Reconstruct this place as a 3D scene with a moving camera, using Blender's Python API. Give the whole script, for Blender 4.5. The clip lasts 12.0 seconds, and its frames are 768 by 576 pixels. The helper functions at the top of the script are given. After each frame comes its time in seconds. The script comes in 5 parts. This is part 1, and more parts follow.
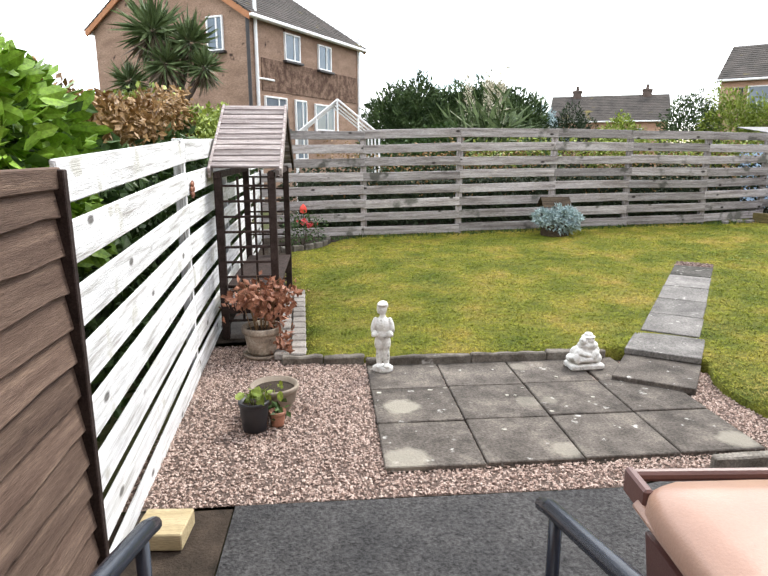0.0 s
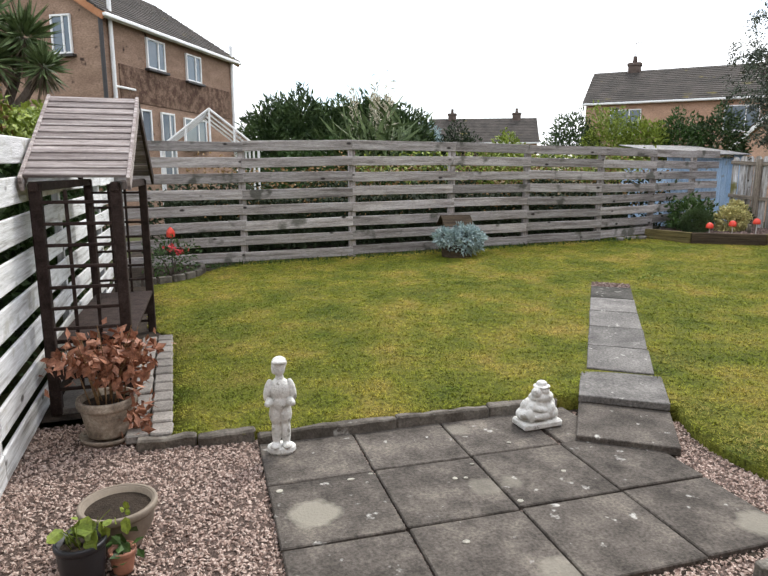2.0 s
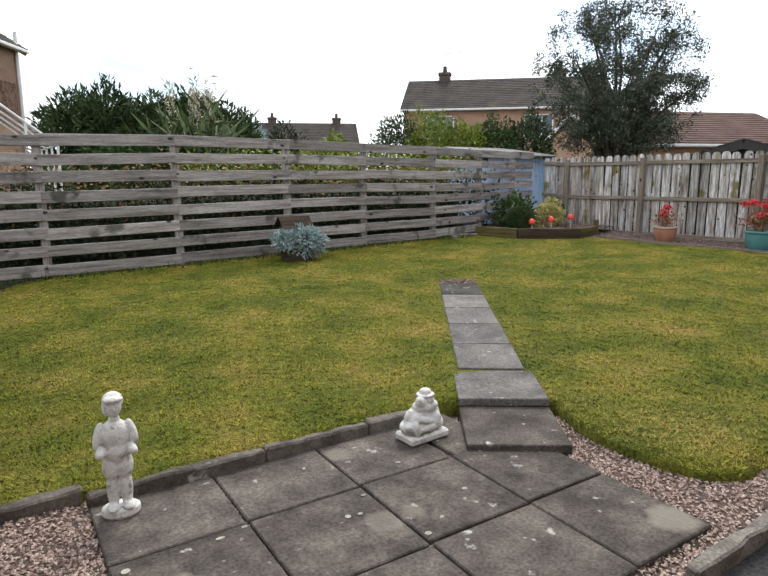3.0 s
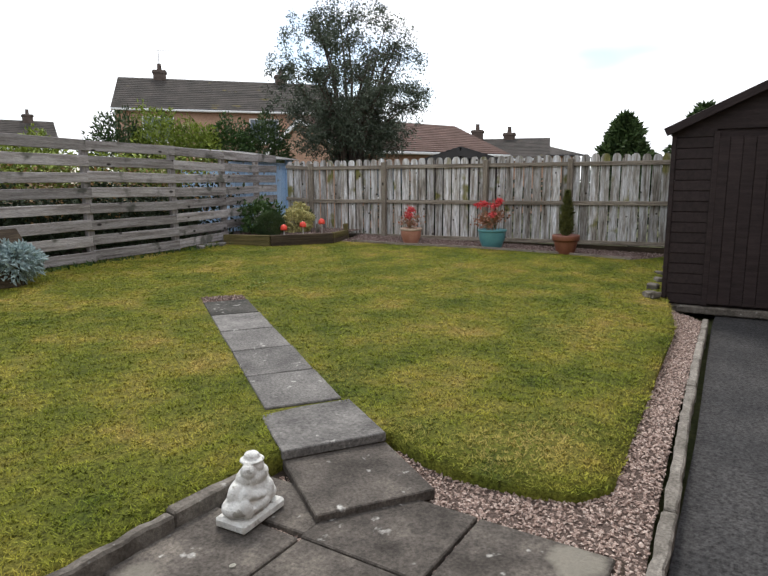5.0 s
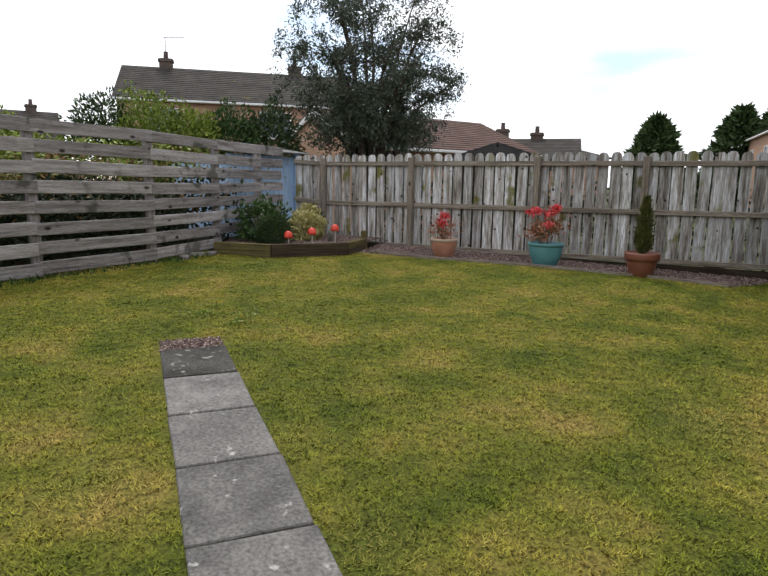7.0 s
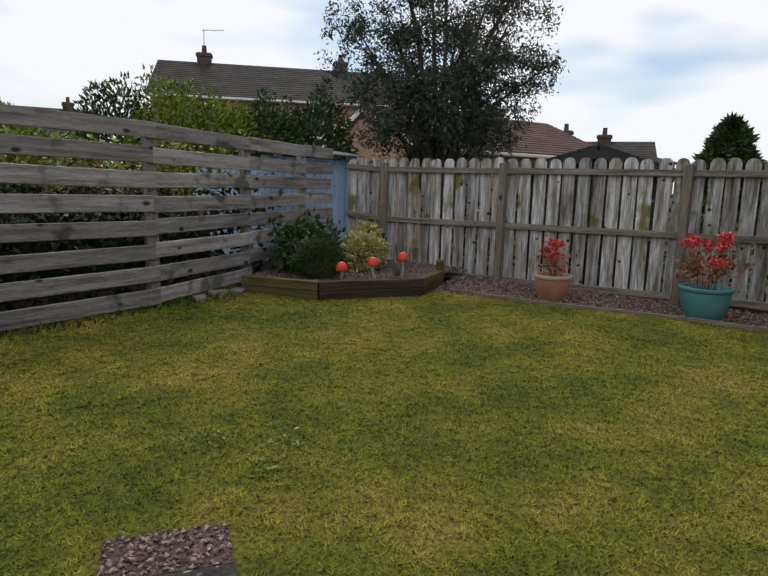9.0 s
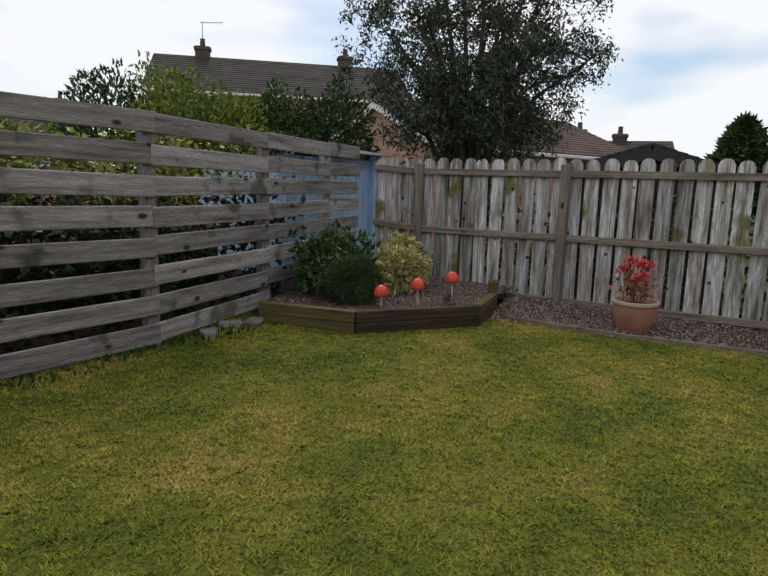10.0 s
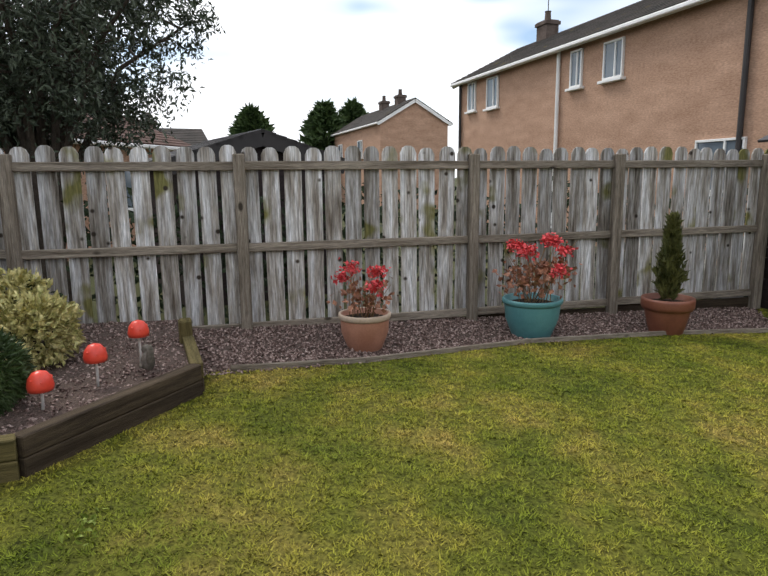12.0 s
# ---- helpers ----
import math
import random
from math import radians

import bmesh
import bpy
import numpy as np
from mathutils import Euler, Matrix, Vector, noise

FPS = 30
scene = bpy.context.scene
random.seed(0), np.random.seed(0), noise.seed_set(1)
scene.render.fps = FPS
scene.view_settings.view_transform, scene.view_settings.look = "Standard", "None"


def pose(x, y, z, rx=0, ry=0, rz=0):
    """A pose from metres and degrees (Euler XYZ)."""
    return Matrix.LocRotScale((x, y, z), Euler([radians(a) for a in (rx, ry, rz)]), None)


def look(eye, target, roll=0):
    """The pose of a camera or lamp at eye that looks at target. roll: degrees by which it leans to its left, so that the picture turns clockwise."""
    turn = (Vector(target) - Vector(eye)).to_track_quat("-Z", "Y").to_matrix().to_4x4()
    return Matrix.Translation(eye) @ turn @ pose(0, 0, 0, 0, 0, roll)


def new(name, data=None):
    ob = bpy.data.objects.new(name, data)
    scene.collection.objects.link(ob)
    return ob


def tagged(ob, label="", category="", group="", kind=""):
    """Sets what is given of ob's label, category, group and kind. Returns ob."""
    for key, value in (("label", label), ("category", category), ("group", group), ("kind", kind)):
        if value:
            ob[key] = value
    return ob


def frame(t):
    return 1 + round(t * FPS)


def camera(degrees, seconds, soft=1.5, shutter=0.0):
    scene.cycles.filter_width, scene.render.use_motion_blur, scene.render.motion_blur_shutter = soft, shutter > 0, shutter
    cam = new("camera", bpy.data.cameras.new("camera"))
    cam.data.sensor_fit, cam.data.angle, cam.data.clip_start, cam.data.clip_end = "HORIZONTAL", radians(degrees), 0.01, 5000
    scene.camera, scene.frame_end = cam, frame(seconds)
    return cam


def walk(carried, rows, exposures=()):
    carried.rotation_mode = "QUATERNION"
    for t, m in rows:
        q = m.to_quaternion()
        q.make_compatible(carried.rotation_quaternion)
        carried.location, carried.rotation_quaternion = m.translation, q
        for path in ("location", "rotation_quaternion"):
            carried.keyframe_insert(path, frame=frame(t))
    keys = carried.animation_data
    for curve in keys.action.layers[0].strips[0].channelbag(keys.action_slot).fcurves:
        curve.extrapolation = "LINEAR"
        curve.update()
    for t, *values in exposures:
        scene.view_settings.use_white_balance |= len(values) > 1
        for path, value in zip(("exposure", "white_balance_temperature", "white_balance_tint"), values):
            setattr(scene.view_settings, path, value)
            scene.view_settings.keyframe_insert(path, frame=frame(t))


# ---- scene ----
from mathutils.geometry import delaunay_2d_cdt

LENS = 64
PATH = [
    (0, (-0.287, -3.183, 1.793), (0.061, 0.705, 0.918), -0.05),
    (0.5, (-0.271, -2.894, 1.796), (0.135, 0.990, 0.933), -0.14),
    (1, (-0.315, -2.549, 1.761), (0.173, 1.332, 0.927), -0.22),
    (1.5, (-0.330, -2.289, 1.781), (0.403, 1.564, 0.996), -0.14),
    (2, (-0.249, -1.895, 1.671), (0.853, 1.879, 0.931), 0.03),
    (2.5, (-0.231, -1.604, 1.587), (1.363, 1.995, 0.877), 0.01),
    (3, (-0.260, -1.296, 1.557), (1.862, 2.021, 0.854), -0.24),
    (3.5, (-0.266, -1.050, 1.542), (2.369, 1.874, 0.829), -0.48),
    (3.7, (-0.290, -0.977, 1.545), (2.545, 1.751, 0.825), -0.61),
    (5.3, (0.102, -0.151, 1.500), (3.459, 1.921, 0.837), -0.12),
    (5.5, (0.231, 0.008, 1.498), (3.589, 2.077, 0.834), -0.00),
    (6, (0.607, 0.339, 1.515), (3.956, 2.421, 0.848), 0.29),
    (6.5, (1.138, 0.627, 1.520), (4.475, 2.731, 0.857), 0.58),
    (7, (1.664, 0.980, 1.484), (4.968, 3.133, 0.819), 0.86),
    (7.2, (1.860, 1.101, 1.492), (5.153, 3.273, 0.829), 0.98),
    (8.8, (3.369, 2.640, 1.706), (6.539, 4.978, 1.005), 1.80),
    (9, (3.499, 2.866, 1.611), (6.671, 5.214, 0.955), 1.54),
    (9.5, (3.818, 3.427, 1.660), (6.984, 5.781, 0.998), 1.55),
    (10, (4.219, 4.011, 1.666), (7.407, 6.335, 1.004), 1.71),
    (10.5, (4.545, 4.581, 1.640), (7.898, 6.659, 0.978), 1.75),
    (11, (4.871, 5.068, 1.641), (8.515, 6.572, 0.964), 1.40),
    (11.5, (5.251, 5.518, 1.669), (9.140, 6.154, 0.984), 0.54),
    (12, (5.424, 5.892, 1.726), (9.331, 5.403, 1.022), -0.58),
]
EXPO = [(0, 1.6), (1.5, 1.16), (2.5, 0.92), (3.5, 0.65), (5.5, 0.62), (7, 0.48), (9, -0.1), (10.5, -0.08), (11.2, 0.02), (11.5, 0.16), (12, 0.46)]
cam = camera(LENS, 12.0, soft=1.5)
walk(cam, [(t, look(eye, target, roll)) for t, eye, target, roll in PATH], EXPO)

# ---- world and sun ----
SUN_AZ, SUN_EL = radians(48), radians(52)


def node(nt, kind, **values):
    n = nt.nodes.new(kind)
    for key, v in values.items():
        n.inputs[key.replace("_", " ")].default_value = v
    return n


def ramp(nt, stops):
    n = nt.nodes.new("ShaderNodeValToRGB")
    e = n.color_ramp.elements
    e[0].position, e[0].color = stops[0][0], (*stops[0][1], 1)
    e[1].position, e[1].color = stops[-1][0], (*stops[-1][1], 1)
    for pos, col in stops[1:-1]:
        k = e.new(pos)
        k.color = (*col, 1)
    return n


world = bpy.data.worlds.new("world")
scene.world = world
world.use_nodes = True
nt = world.node_tree
nt.nodes.clear()
sky = nt.nodes.new("ShaderNodeTexSky")
sky.sky_type, sky.sun_disc, sky.sun_elevation, sky.sun_rotation = "NISHITA", False, SUN_EL, SUN_AZ
blue = nt.nodes.new("ShaderNodeVectorMath")
blue.operation = "SCALE"
blue.inputs["Scale"].default_value = 0.12
nt.links.new(sky.outputs[0], blue.inputs[0])
tc = nt.nodes.new("ShaderNodeTexCoord")
mp = node(nt, "ShaderNodeMapping", Scale=(1.0, 1.0, 3.0), Location=(0.35, 0.1, 0.2))
nt.links.new(tc.outputs["Generated"], mp.inputs[0])
cl = node(nt, "ShaderNodeTexNoise", Scale=2.3, Detail=3.0, Roughness=0.5)
nt.links.new(mp.outputs[0], cl.inputs[0])
cr = ramp(nt, [(0.37, (0, 0, 0)), (0.50, (1, 1, 1))])
nt.links.new(cl.outputs[0], cr.inputs[0])
mx = nt.nodes.new("ShaderNodeMix")
mx.data_type = "RGBA"
nt.links.new(cr.outputs[0], mx.inputs[0])
nt.links.new(blue.outputs[0], mx.inputs[6])
mx.inputs[7].default_value = (1.0, 1.02, 1.06, 1)
bg = node(nt, "ShaderNodeBackground", Strength=1.0)
nt.links.new(mx.outputs[2], bg.inputs[0])
wo = nt.nodes.new("ShaderNodeOutputWorld")
nt.links.new(bg.outputs[0], wo.inputs[0])

sun = new("sun", bpy.data.lights.new("sun", "SUN"))
sun.data.energy, sun.data.angle, sun.data.color = 1.3, radians(14), (1.0, 0.95, 0.87)
sun_from = Vector((math.sin(SUN_AZ) * math.cos(SUN_EL), math.cos(SUN_AZ) * math.cos(SUN_EL), math.sin(SUN_EL)))
sun.matrix_world = look(sun_from * 40, (0, 0, 0))


# ---- materials ----
def mat(name, stops, scale=6.0, fine=90.0, rough=0.85, bump=0.25, stretch=(1, 1, 1), rand=0.0, space="Object", spots=None, metal=0.0, fine_amt=0.35, knots=False, detail=4.0):
    """stops: colour ramp over coarse noise. fine: scale of the grain. spots: (colour, scale, threshold) of stains. rand: brightness spread between pieces."""
    m = bpy.data.materials.new(name)
    m.use_nodes = True
    nt = m.node_tree
    b = nt.nodes["Principled BSDF"]
    b.inputs["Roughness"].default_value, b.inputs["Metallic"].default_value = rough, metal
    if rough > 0.55:
        b.inputs["Specular IOR Level"].default_value = 0.15
    if space == "World":
        src = nt.nodes.new("ShaderNodeNewGeometry").outputs["Position"]
    else:
        src = nt.nodes.new("ShaderNodeTexCoord").outputs["Object"]
    info = nt.nodes.new("ShaderNodeObjectInfo")
    shift = nt.nodes.new("ShaderNodeVectorMath")
    shift.operation = "SCALE"
    shift.inputs["Scale"].default_value = 37.0
    nt.links.new(info.outputs["Random"], shift.inputs[0])
    add = nt.nodes.new("ShaderNodeVectorMath")
    nt.links.new(src, add.inputs[0])
    if space != "World":
        nt.links.new(shift.outputs[0], add.inputs[1])
    mp = node(nt, "ShaderNodeMapping", Scale=stretch)
    nt.links.new(add.outputs[0], mp.inputs[0])
    n1 = node(nt, "ShaderNodeTexNoise", Scale=scale, Detail=detail, Roughness=0.6)
    nt.links.new(mp.outputs[0], n1.inputs[0])
    col = ramp(nt, stops)
    nt.links.new(n1.outputs[0], col.inputs[0])
    out = col.outputs[0]
    n2 = node(nt, "ShaderNodeTexNoise", Scale=fine, Detail=3.0, Roughness=0.65)
    nt.links.new(mp.outputs[0], n2.inputs[0])
    if spots:
        n3 = node(nt, "ShaderNodeTexNoise", Scale=spots[1], Detail=3.0)
        nt.links.new(add.outputs[0], n3.inputs[0])
        r3 = ramp(nt, [(spots[2], (0, 0, 0)), (spots[2] + 0.07, (1, 1, 1))])
        nt.links.new(n3.outputs[0], r3.inputs[0])
        k = nt.nodes.new("ShaderNodeMix")
        k.data_type = "RGBA"
        nt.links.new(r3.outputs[0], k.inputs[0])
        nt.links.new(out, k.inputs[6])
        k.inputs[7].default_value = (*spots[0], 1)
        out = k.outputs[2]
    if knots:
        v = node(nt, "ShaderNodeTexVoronoi", Scale=1.0)
        kp = node(nt, "ShaderNodeMapping", Scale=(2.6, 5.0, 5.0))
        nt.links.new(add.outputs[0], kp.inputs[0])
        nt.links.new(kp.outputs[0], v.inputs[0])
        rk = ramp(nt, [(0.07, (1, 1, 1)), (0.13, (0, 0, 0))])
        nt.links.new(v.outputs["Distance"], rk.inputs[0])
        k = nt.nodes.new("ShaderNodeMix")
        k.data_type = "RGBA"
        nt.links.new(rk.outputs[0], k.inputs[0])
        nt.links.new(out, k.inputs[6])
        k.inputs[7].default_value = (*[c * 0.45 for c in stops[0][1]], 1)
        out = k.outputs[2]
    g = node(nt, "ShaderNodeMapRange", To_Min=1.0 - fine_amt, To_Max=1.0 + fine_amt)
    g.inputs["From Min"].default_value, g.inputs["From Max"].default_value = 0.25, 0.75
    nt.links.new(n2.outputs[0], g.inputs[0])
    gain = g.outputs[0]
    if rand:
        r = node(nt, "ShaderNodeMapRange", To_Min=1.0 - rand, To_Max=1.0 + rand)
        nt.links.new(info.outputs["Random"], r.inputs[0])
        q = nt.nodes.new("ShaderNodeMath")
        q.operation = "MULTIPLY"
        nt.links.new(gain, q.inputs[0])
        nt.links.new(r.outputs[0], q.inputs[1])
        gain = q.outputs[0]
    s = nt.nodes.new("ShaderNodeVectorMath")
    s.operation = "SCALE"
    nt.links.new(out, s.inputs[0])
    nt.links.new(gain, s.inputs["Scale"])
    nt.links.new(s.outputs[0], b.inputs["Base Color"])
    if bump:
        bp = node(nt, "ShaderNodeBump", Strength=bump, Distance=0.01)
        nt.links.new(n2.outputs[0], bp.inputs["Height"])
        nt.links.new(bp.outputs[0], b.inputs["Normal"])
    return m


def stained(m, places, colour, wobble=0.09, soft=0.04):
    """Adds round soft-edged patches (stains, dry or lush grass, painted lawn shade) at plan places (x, y, radius) to a
    material.
    """
    nt = m.node_tree
    b = nt.nodes["Principled BSDF"]
    was = b.inputs["Base Color"].links[0].from_socket
    pos = nt.nodes.new("ShaderNodeNewGeometry").outputs["Position"]
    wob = node(nt, "ShaderNodeTexNoise", Scale=14.0, Detail=4.0)
    nt.links.new(pos, wob.inputs[0])
    for x, y, rad, amount in places:
        d = nt.nodes.new("ShaderNodeVectorMath")
        d.operation = "DISTANCE"
        nt.links.new(pos, d.inputs[0])
        d.inputs[1].default_value = (x, y, 0.02)
        a = nt.nodes.new("ShaderNodeMath")
        a.operation, a.inputs[1].default_value = "MULTIPLY_ADD", wobble
        nt.links.new(wob.outputs[0], a.inputs[0])
        nt.links.new(d.outputs["Value"], a.inputs[2])
        f = node(nt, "ShaderNodeMapRange", To_Min=amount, To_Max=0.0)
        f.inputs["From Min"].default_value, f.inputs["From Max"].default_value = rad + wobble * 0.28, rad + wobble * 0.28 + soft
        nt.links.new(a.outputs[0], f.inputs[0])
        k = nt.nodes.new("ShaderNodeMix")
        k.data_type = "RGBA"
        nt.links.new(f.outputs[0], k.inputs[0])
        nt.links.new(was, k.inputs[6])
        k.inputs[7].default_value = (*colour, 1)
        was = k.outputs[2]
    nt.links.new(was, b.inputs["Base Color"])


def leafmat(name, dark, light, scale=9.0, rough=0.5, trans=0.25):
    m = mat(name, [(0.3, dark), (0.7, light)], scale, 60, rough, 0.0, space="World", fine_amt=0.5)
    m.node_tree.nodes["Principled BSDF"].inputs["Specular IOR Level"].default_value = 0.3
    return m


GRAIN = (0.9, 14, 14)
m_grey = mat("weathered grey timber", [(0.25, (0.115, 0.098, 0.089)), (0.45, (0.29, 0.262, 0.25)), (0.7, (0.46, 0.432, 0.425))], 1.6, 15, 0.9, 0.6, GRAIN, 0.30, fine_amt=0.5, knots=True, spots=((0.13, 0.125, 0.11), 2.5, 0.6))
m_white = mat("white painted rough timber", [(0.30, (0.34, 0.33, 0.31)), (0.46, (0.64, 0.65, 0.65)), (0.62, (0.78, 0.79, 0.80)), (0.8, (0.82, 0.83, 0.83))], 2.0, 12, 0.75, 0.6, GRAIN, 0.06, knots=True, fine_amt=0.2, spots=((0.52, 0.52, 0.48), 5.0, 0.62))
m_pale = mat("silvered upright paling", [(0.28, (0.10, 0.080, 0.062)), (0.45, (0.30, 0.275, 0.245)), (0.66, (0.60, 0.605, 0.62))], 1.6, 6.5, 0.9, 0.6, (11, 11, 1.0), 0.30, knots=True, fine_amt=0.55, spots=((0.17, 0.16, 0.06), 1.9, 0.61), detail=6.0)
m_palerail = mat("brown grey fence rail", [(0.28, (0.11, 0.088, 0.066)), (0.7, (0.34, 0.295, 0.24))], 2.0, 12, 0.9, 0.5, GRAIN, 0.15, knots=True, fine_amt=0.5)
m_brown = mat("brown stained board", [(0.25, (0.065, 0.041, 0.032)), (0.6, (0.146, 0.101, 0.077)), (0.8, (0.248, 0.175, 0.129))], 2.0, 20, 0.85, 0.5, GRAIN, 0.2, knots=True)
m_arch = mat("dark brown stained arch timber", [(0.3, (0.022, 0.014, 0.012)), (0.75, (0.06, 0.042, 0.036))], 3.0, 24, 0.75, 0.3, (4, 4, 4), 0.15)
m_archroof = mat("worn slatted arch roof timber", [(0.3, (0.140, 0.112, 0.105)), (0.6, (0.364, 0.322, 0.308)), (0.8, (0.588, 0.546, 0.532))], 2.6, 22, 0.85, 0.5, GRAIN, 0.25, fine_amt=0.5)
m_shed = mat("dark brown shed cladding", [(0.3, (0.022, 0.016, 0.016)), (0.7, (0.042, 0.03, 0.029))], 3.0, 30, 0.6, 0.25, (9, 0.8, 9), 0.08)
m_sleeper = mat("dark timber sleeper", [(0.3, (0.03, 0.022, 0.016)), (0.7, (0.10, 0.075, 0.05))], 2.0, 20, 0.9, 0.5, GRAIN, 0.15)
m_sleeperg = mat("algae stained timber sleeper", [(0.3, (0.07, 0.06, 0.025)), (0.7, (0.20, 0.16, 0.07))], 2.0, 20, 0.9, 0.5, GRAIN, 0.15)
m_slab = mat("weathered concrete slab", [(0.3, (0.050, 0.044, 0.038)), (0.5, (0.100, 0.088, 0.077)), (0.72, (0.185, 0.163, 0.138))], 4.2, 60, 0.9, 0.7, rand=0.12, fine_amt=0.5, spots=((0.42, 0.41, 0.38), 11.0, 0.67))
stained(m_slab, [(0.2, 0.86, 0.12, 0.8), (1.12, 0.87, 0.09, 0.35), (1.28, 0.87, 0.06, 0.35), (1.12, 0.13, 0.09, 0.5), (2.24, 0.17, 0.11, 0.6), (0.14, 0.10, 0.13, 0.7), (1.27, 1.6, 0.07, 0.4)], (0.30, 0.28, 0.23))
m_stain = mat("white lichen dot", [(0.35, (0.233, 0.225, 0.193)), (0.6, (0.420, 0.403, 0.342)), (0.8, (0.559, 0.529, 0.452))], 9.0, 90, 0.95, 0.3)
m_path = mat("riven path slab", [(0.3, (0.095, 0.090, 0.086)), (0.7, (0.215, 0.205, 0.192))], 4.0, 55, 0.9, 0.6, rand=0.25, fine_amt=0.5, spots=((0.40, 0.39, 0.36), 13.0, 0.66))
m_pathmoss = mat("dark mossy path slab", [(0.3, (0.040, 0.038, 0.034)), (0.7, (0.10, 0.095, 0.085))], 4.0, 55, 0.92, 0.7, rand=0.1, fine_amt=0.5, spots=((0.34, 0.33, 0.30), 16.0, 0.62))
m_kerbpale = mat("pale concrete kerb", [(0.3, (0.13, 0.118, 0.10)), (0.7, (0.31, 0.285, 0.25))], 6.0, 60, 0.95, 0.6, rand=0.12, fine_amt=0.5)
m_kerb = mat("lichened kerb stone", [(0.3, (0.06, 0.052, 0.043)), (0.7, (0.20, 0.18, 0.155))], 7.0, 60, 0.95, 0.6, rand=0.15, spots=((0.42, 0.41, 0.38), 9.0, 0.66))
m_brickedge = mat("grey brick paver", [(0.3, (0.16, 0.145, 0.13)), (0.7, (0.30, 0.275, 0.25))], 6.0, 70, 0.9, 0.4, rand=0.2)
m_tarmac = mat("dark tarmac", [(0.3, (0.034, 0.034, 0.035)), (0.7, (0.066, 0.064, 0.063))], 2.0, 60, 0.85, 1.0, space="World", fine_amt=0.85)
m_soil = mat("dark damp soil", [(0.3, (0.02, 0.016, 0.012)), (0.7, (0.06, 0.045, 0.034))], 8, 80, 0.95, 0.8, space="World")
m_gravelbed = mat("gravel underlay", [(0.3, (0.055, 0.040, 0.034)), (0.7, (0.17, 0.125, 0.105))], 60, 160, 0.95, 0.8, space="World", fine_amt=0.6)
m_stone = mat("pinkish gravel stone", [(0.3, (0.18, 0.125, 0.103)), (0.5, (0.38, 0.28, 0.236)), (0.70, (0.62, 0.52, 0.455))], 70, 200, 0.85, 0.0, space="World", fine_amt=0.2, detail=1.0)
m_stoned = mat("brown gravel stone", [(0.3, (0.055, 0.036, 0.030)), (0.5, (0.17, 0.115, 0.10)), (0.7, (0.46, 0.36, 0.32))], 45, 200, 0.85, 0.0, space="World", fine_amt=0.2, detail=1.0)
m_grassbed = mat("lawn thatch", [(0.3, (0.048, 0.063, 0.008)), (0.5, (0.100, 0.104, 0.015)), (0.7, (0.17, 0.135, 0.032))], 1.7, 48, 0.95, 1.0, space="World", fine_amt=0.85)
m_grass = mat("mown grass blades", [(0.30, (0.126, 0.168, 0.014)), (0.47, (0.222, 0.242, 0.025)), (0.60, (0.345, 0.306, 0.045)), (0.72, (0.48, 0.345, 0.10))], 1.7, 14, 0.7, 0.0, space="World", fine_amt=0.4, detail=6.0)
DRY = [(3.0, 0.75, 0.22, 0.5), (3.35, 0.6, 0.18, 0.45), (2.95, 1.3, 0.08, 0.45), (3.45, 2.2, 0.1, 0.4), (4.0, 3.0, 0.1, 0.35), (2.35, 2.35, 0.1, 0.4), (3.1, 3.4, 0.13, 0.35), (4.6, 4.0, 0.1, 0.35), (1.0, 4.2, 0.14, 0.3), (6.2, 4.6, 0.16, 0.3), (7.3, 3.6, 0.18, 0.28), (8.2, 4.4, 0.16, 0.3), (5.6, 1.2, 0.25, 0.3), (0.9, 5.8, 0.2, 0.3), (2.3, 5.2, 0.14, 0.3)]
# lush grass, plus shade by the bed and arch painted as darker green
LUSH_SHADE = [(7.6, 6.5, 0.35, 0.55), (8.4, 5.9, 0.30, 0.5), (6.9, 7.0, 0.35, 0.45), (-0.3, 4.0, 0.35, 0.5), (-0.2, 2.7, 0.25, 0.5), (0.1, 5.2, 0.3, 0.4), (7.4, 5.2, 0.12, 0.4), (6.3, 6.0, 0.12, 0.4), (8.3, 3.0, 0.15, 0.35), (1.0, 3.1, 0.12, 0.35)]
stained(m_grass, LUSH_SHADE, (0.105, 0.165, 0.020), 0.40, 0.35)
stained(m_grass, DRY, (0.52, 0.375, 0.14), 0.30, 0.26)
m_field = mat("rough ground", [(0.3, (0.035, 0.045, 0.015)), (0.7, (0.09, 0.09, 0.04))], 0.6, 20, 0.95, 0.3, space="World")
m_statue = mat("white painted concrete", [(0.3, (0.55, 0.54, 0.50)), (0.6, (0.76, 0.76, 0.73)), (0.8, (0.80, 0.80, 0.78))], 14, 60, 0.85, 0.8, fine_amt=0.15, spots=((0.36, 0.35, 0.31), 20.0, 0.60))
m_terra = mat("terracotta plastic", [(0.3, (0.36, 0.16, 0.10)), (0.7, (0.50, 0.25, 0.17))], 5, 80, 0.55, 0.1, fine_amt=0.1)
m_terrarim = mat("sun bleached rim", [(0.3, (0.48, 0.36, 0.27)), (0.7, (0.62, 0.50, 0.40))], 5, 80, 0.6, 0.1, fine_amt=0.1)
m_terrad = mat("dark terracotta plastic", [(0.3, (0.19, 0.065, 0.038)), (0.7, (0.27, 0.10, 0.06))], 5, 80, 0.5, 0.1, fine_amt=0.1)
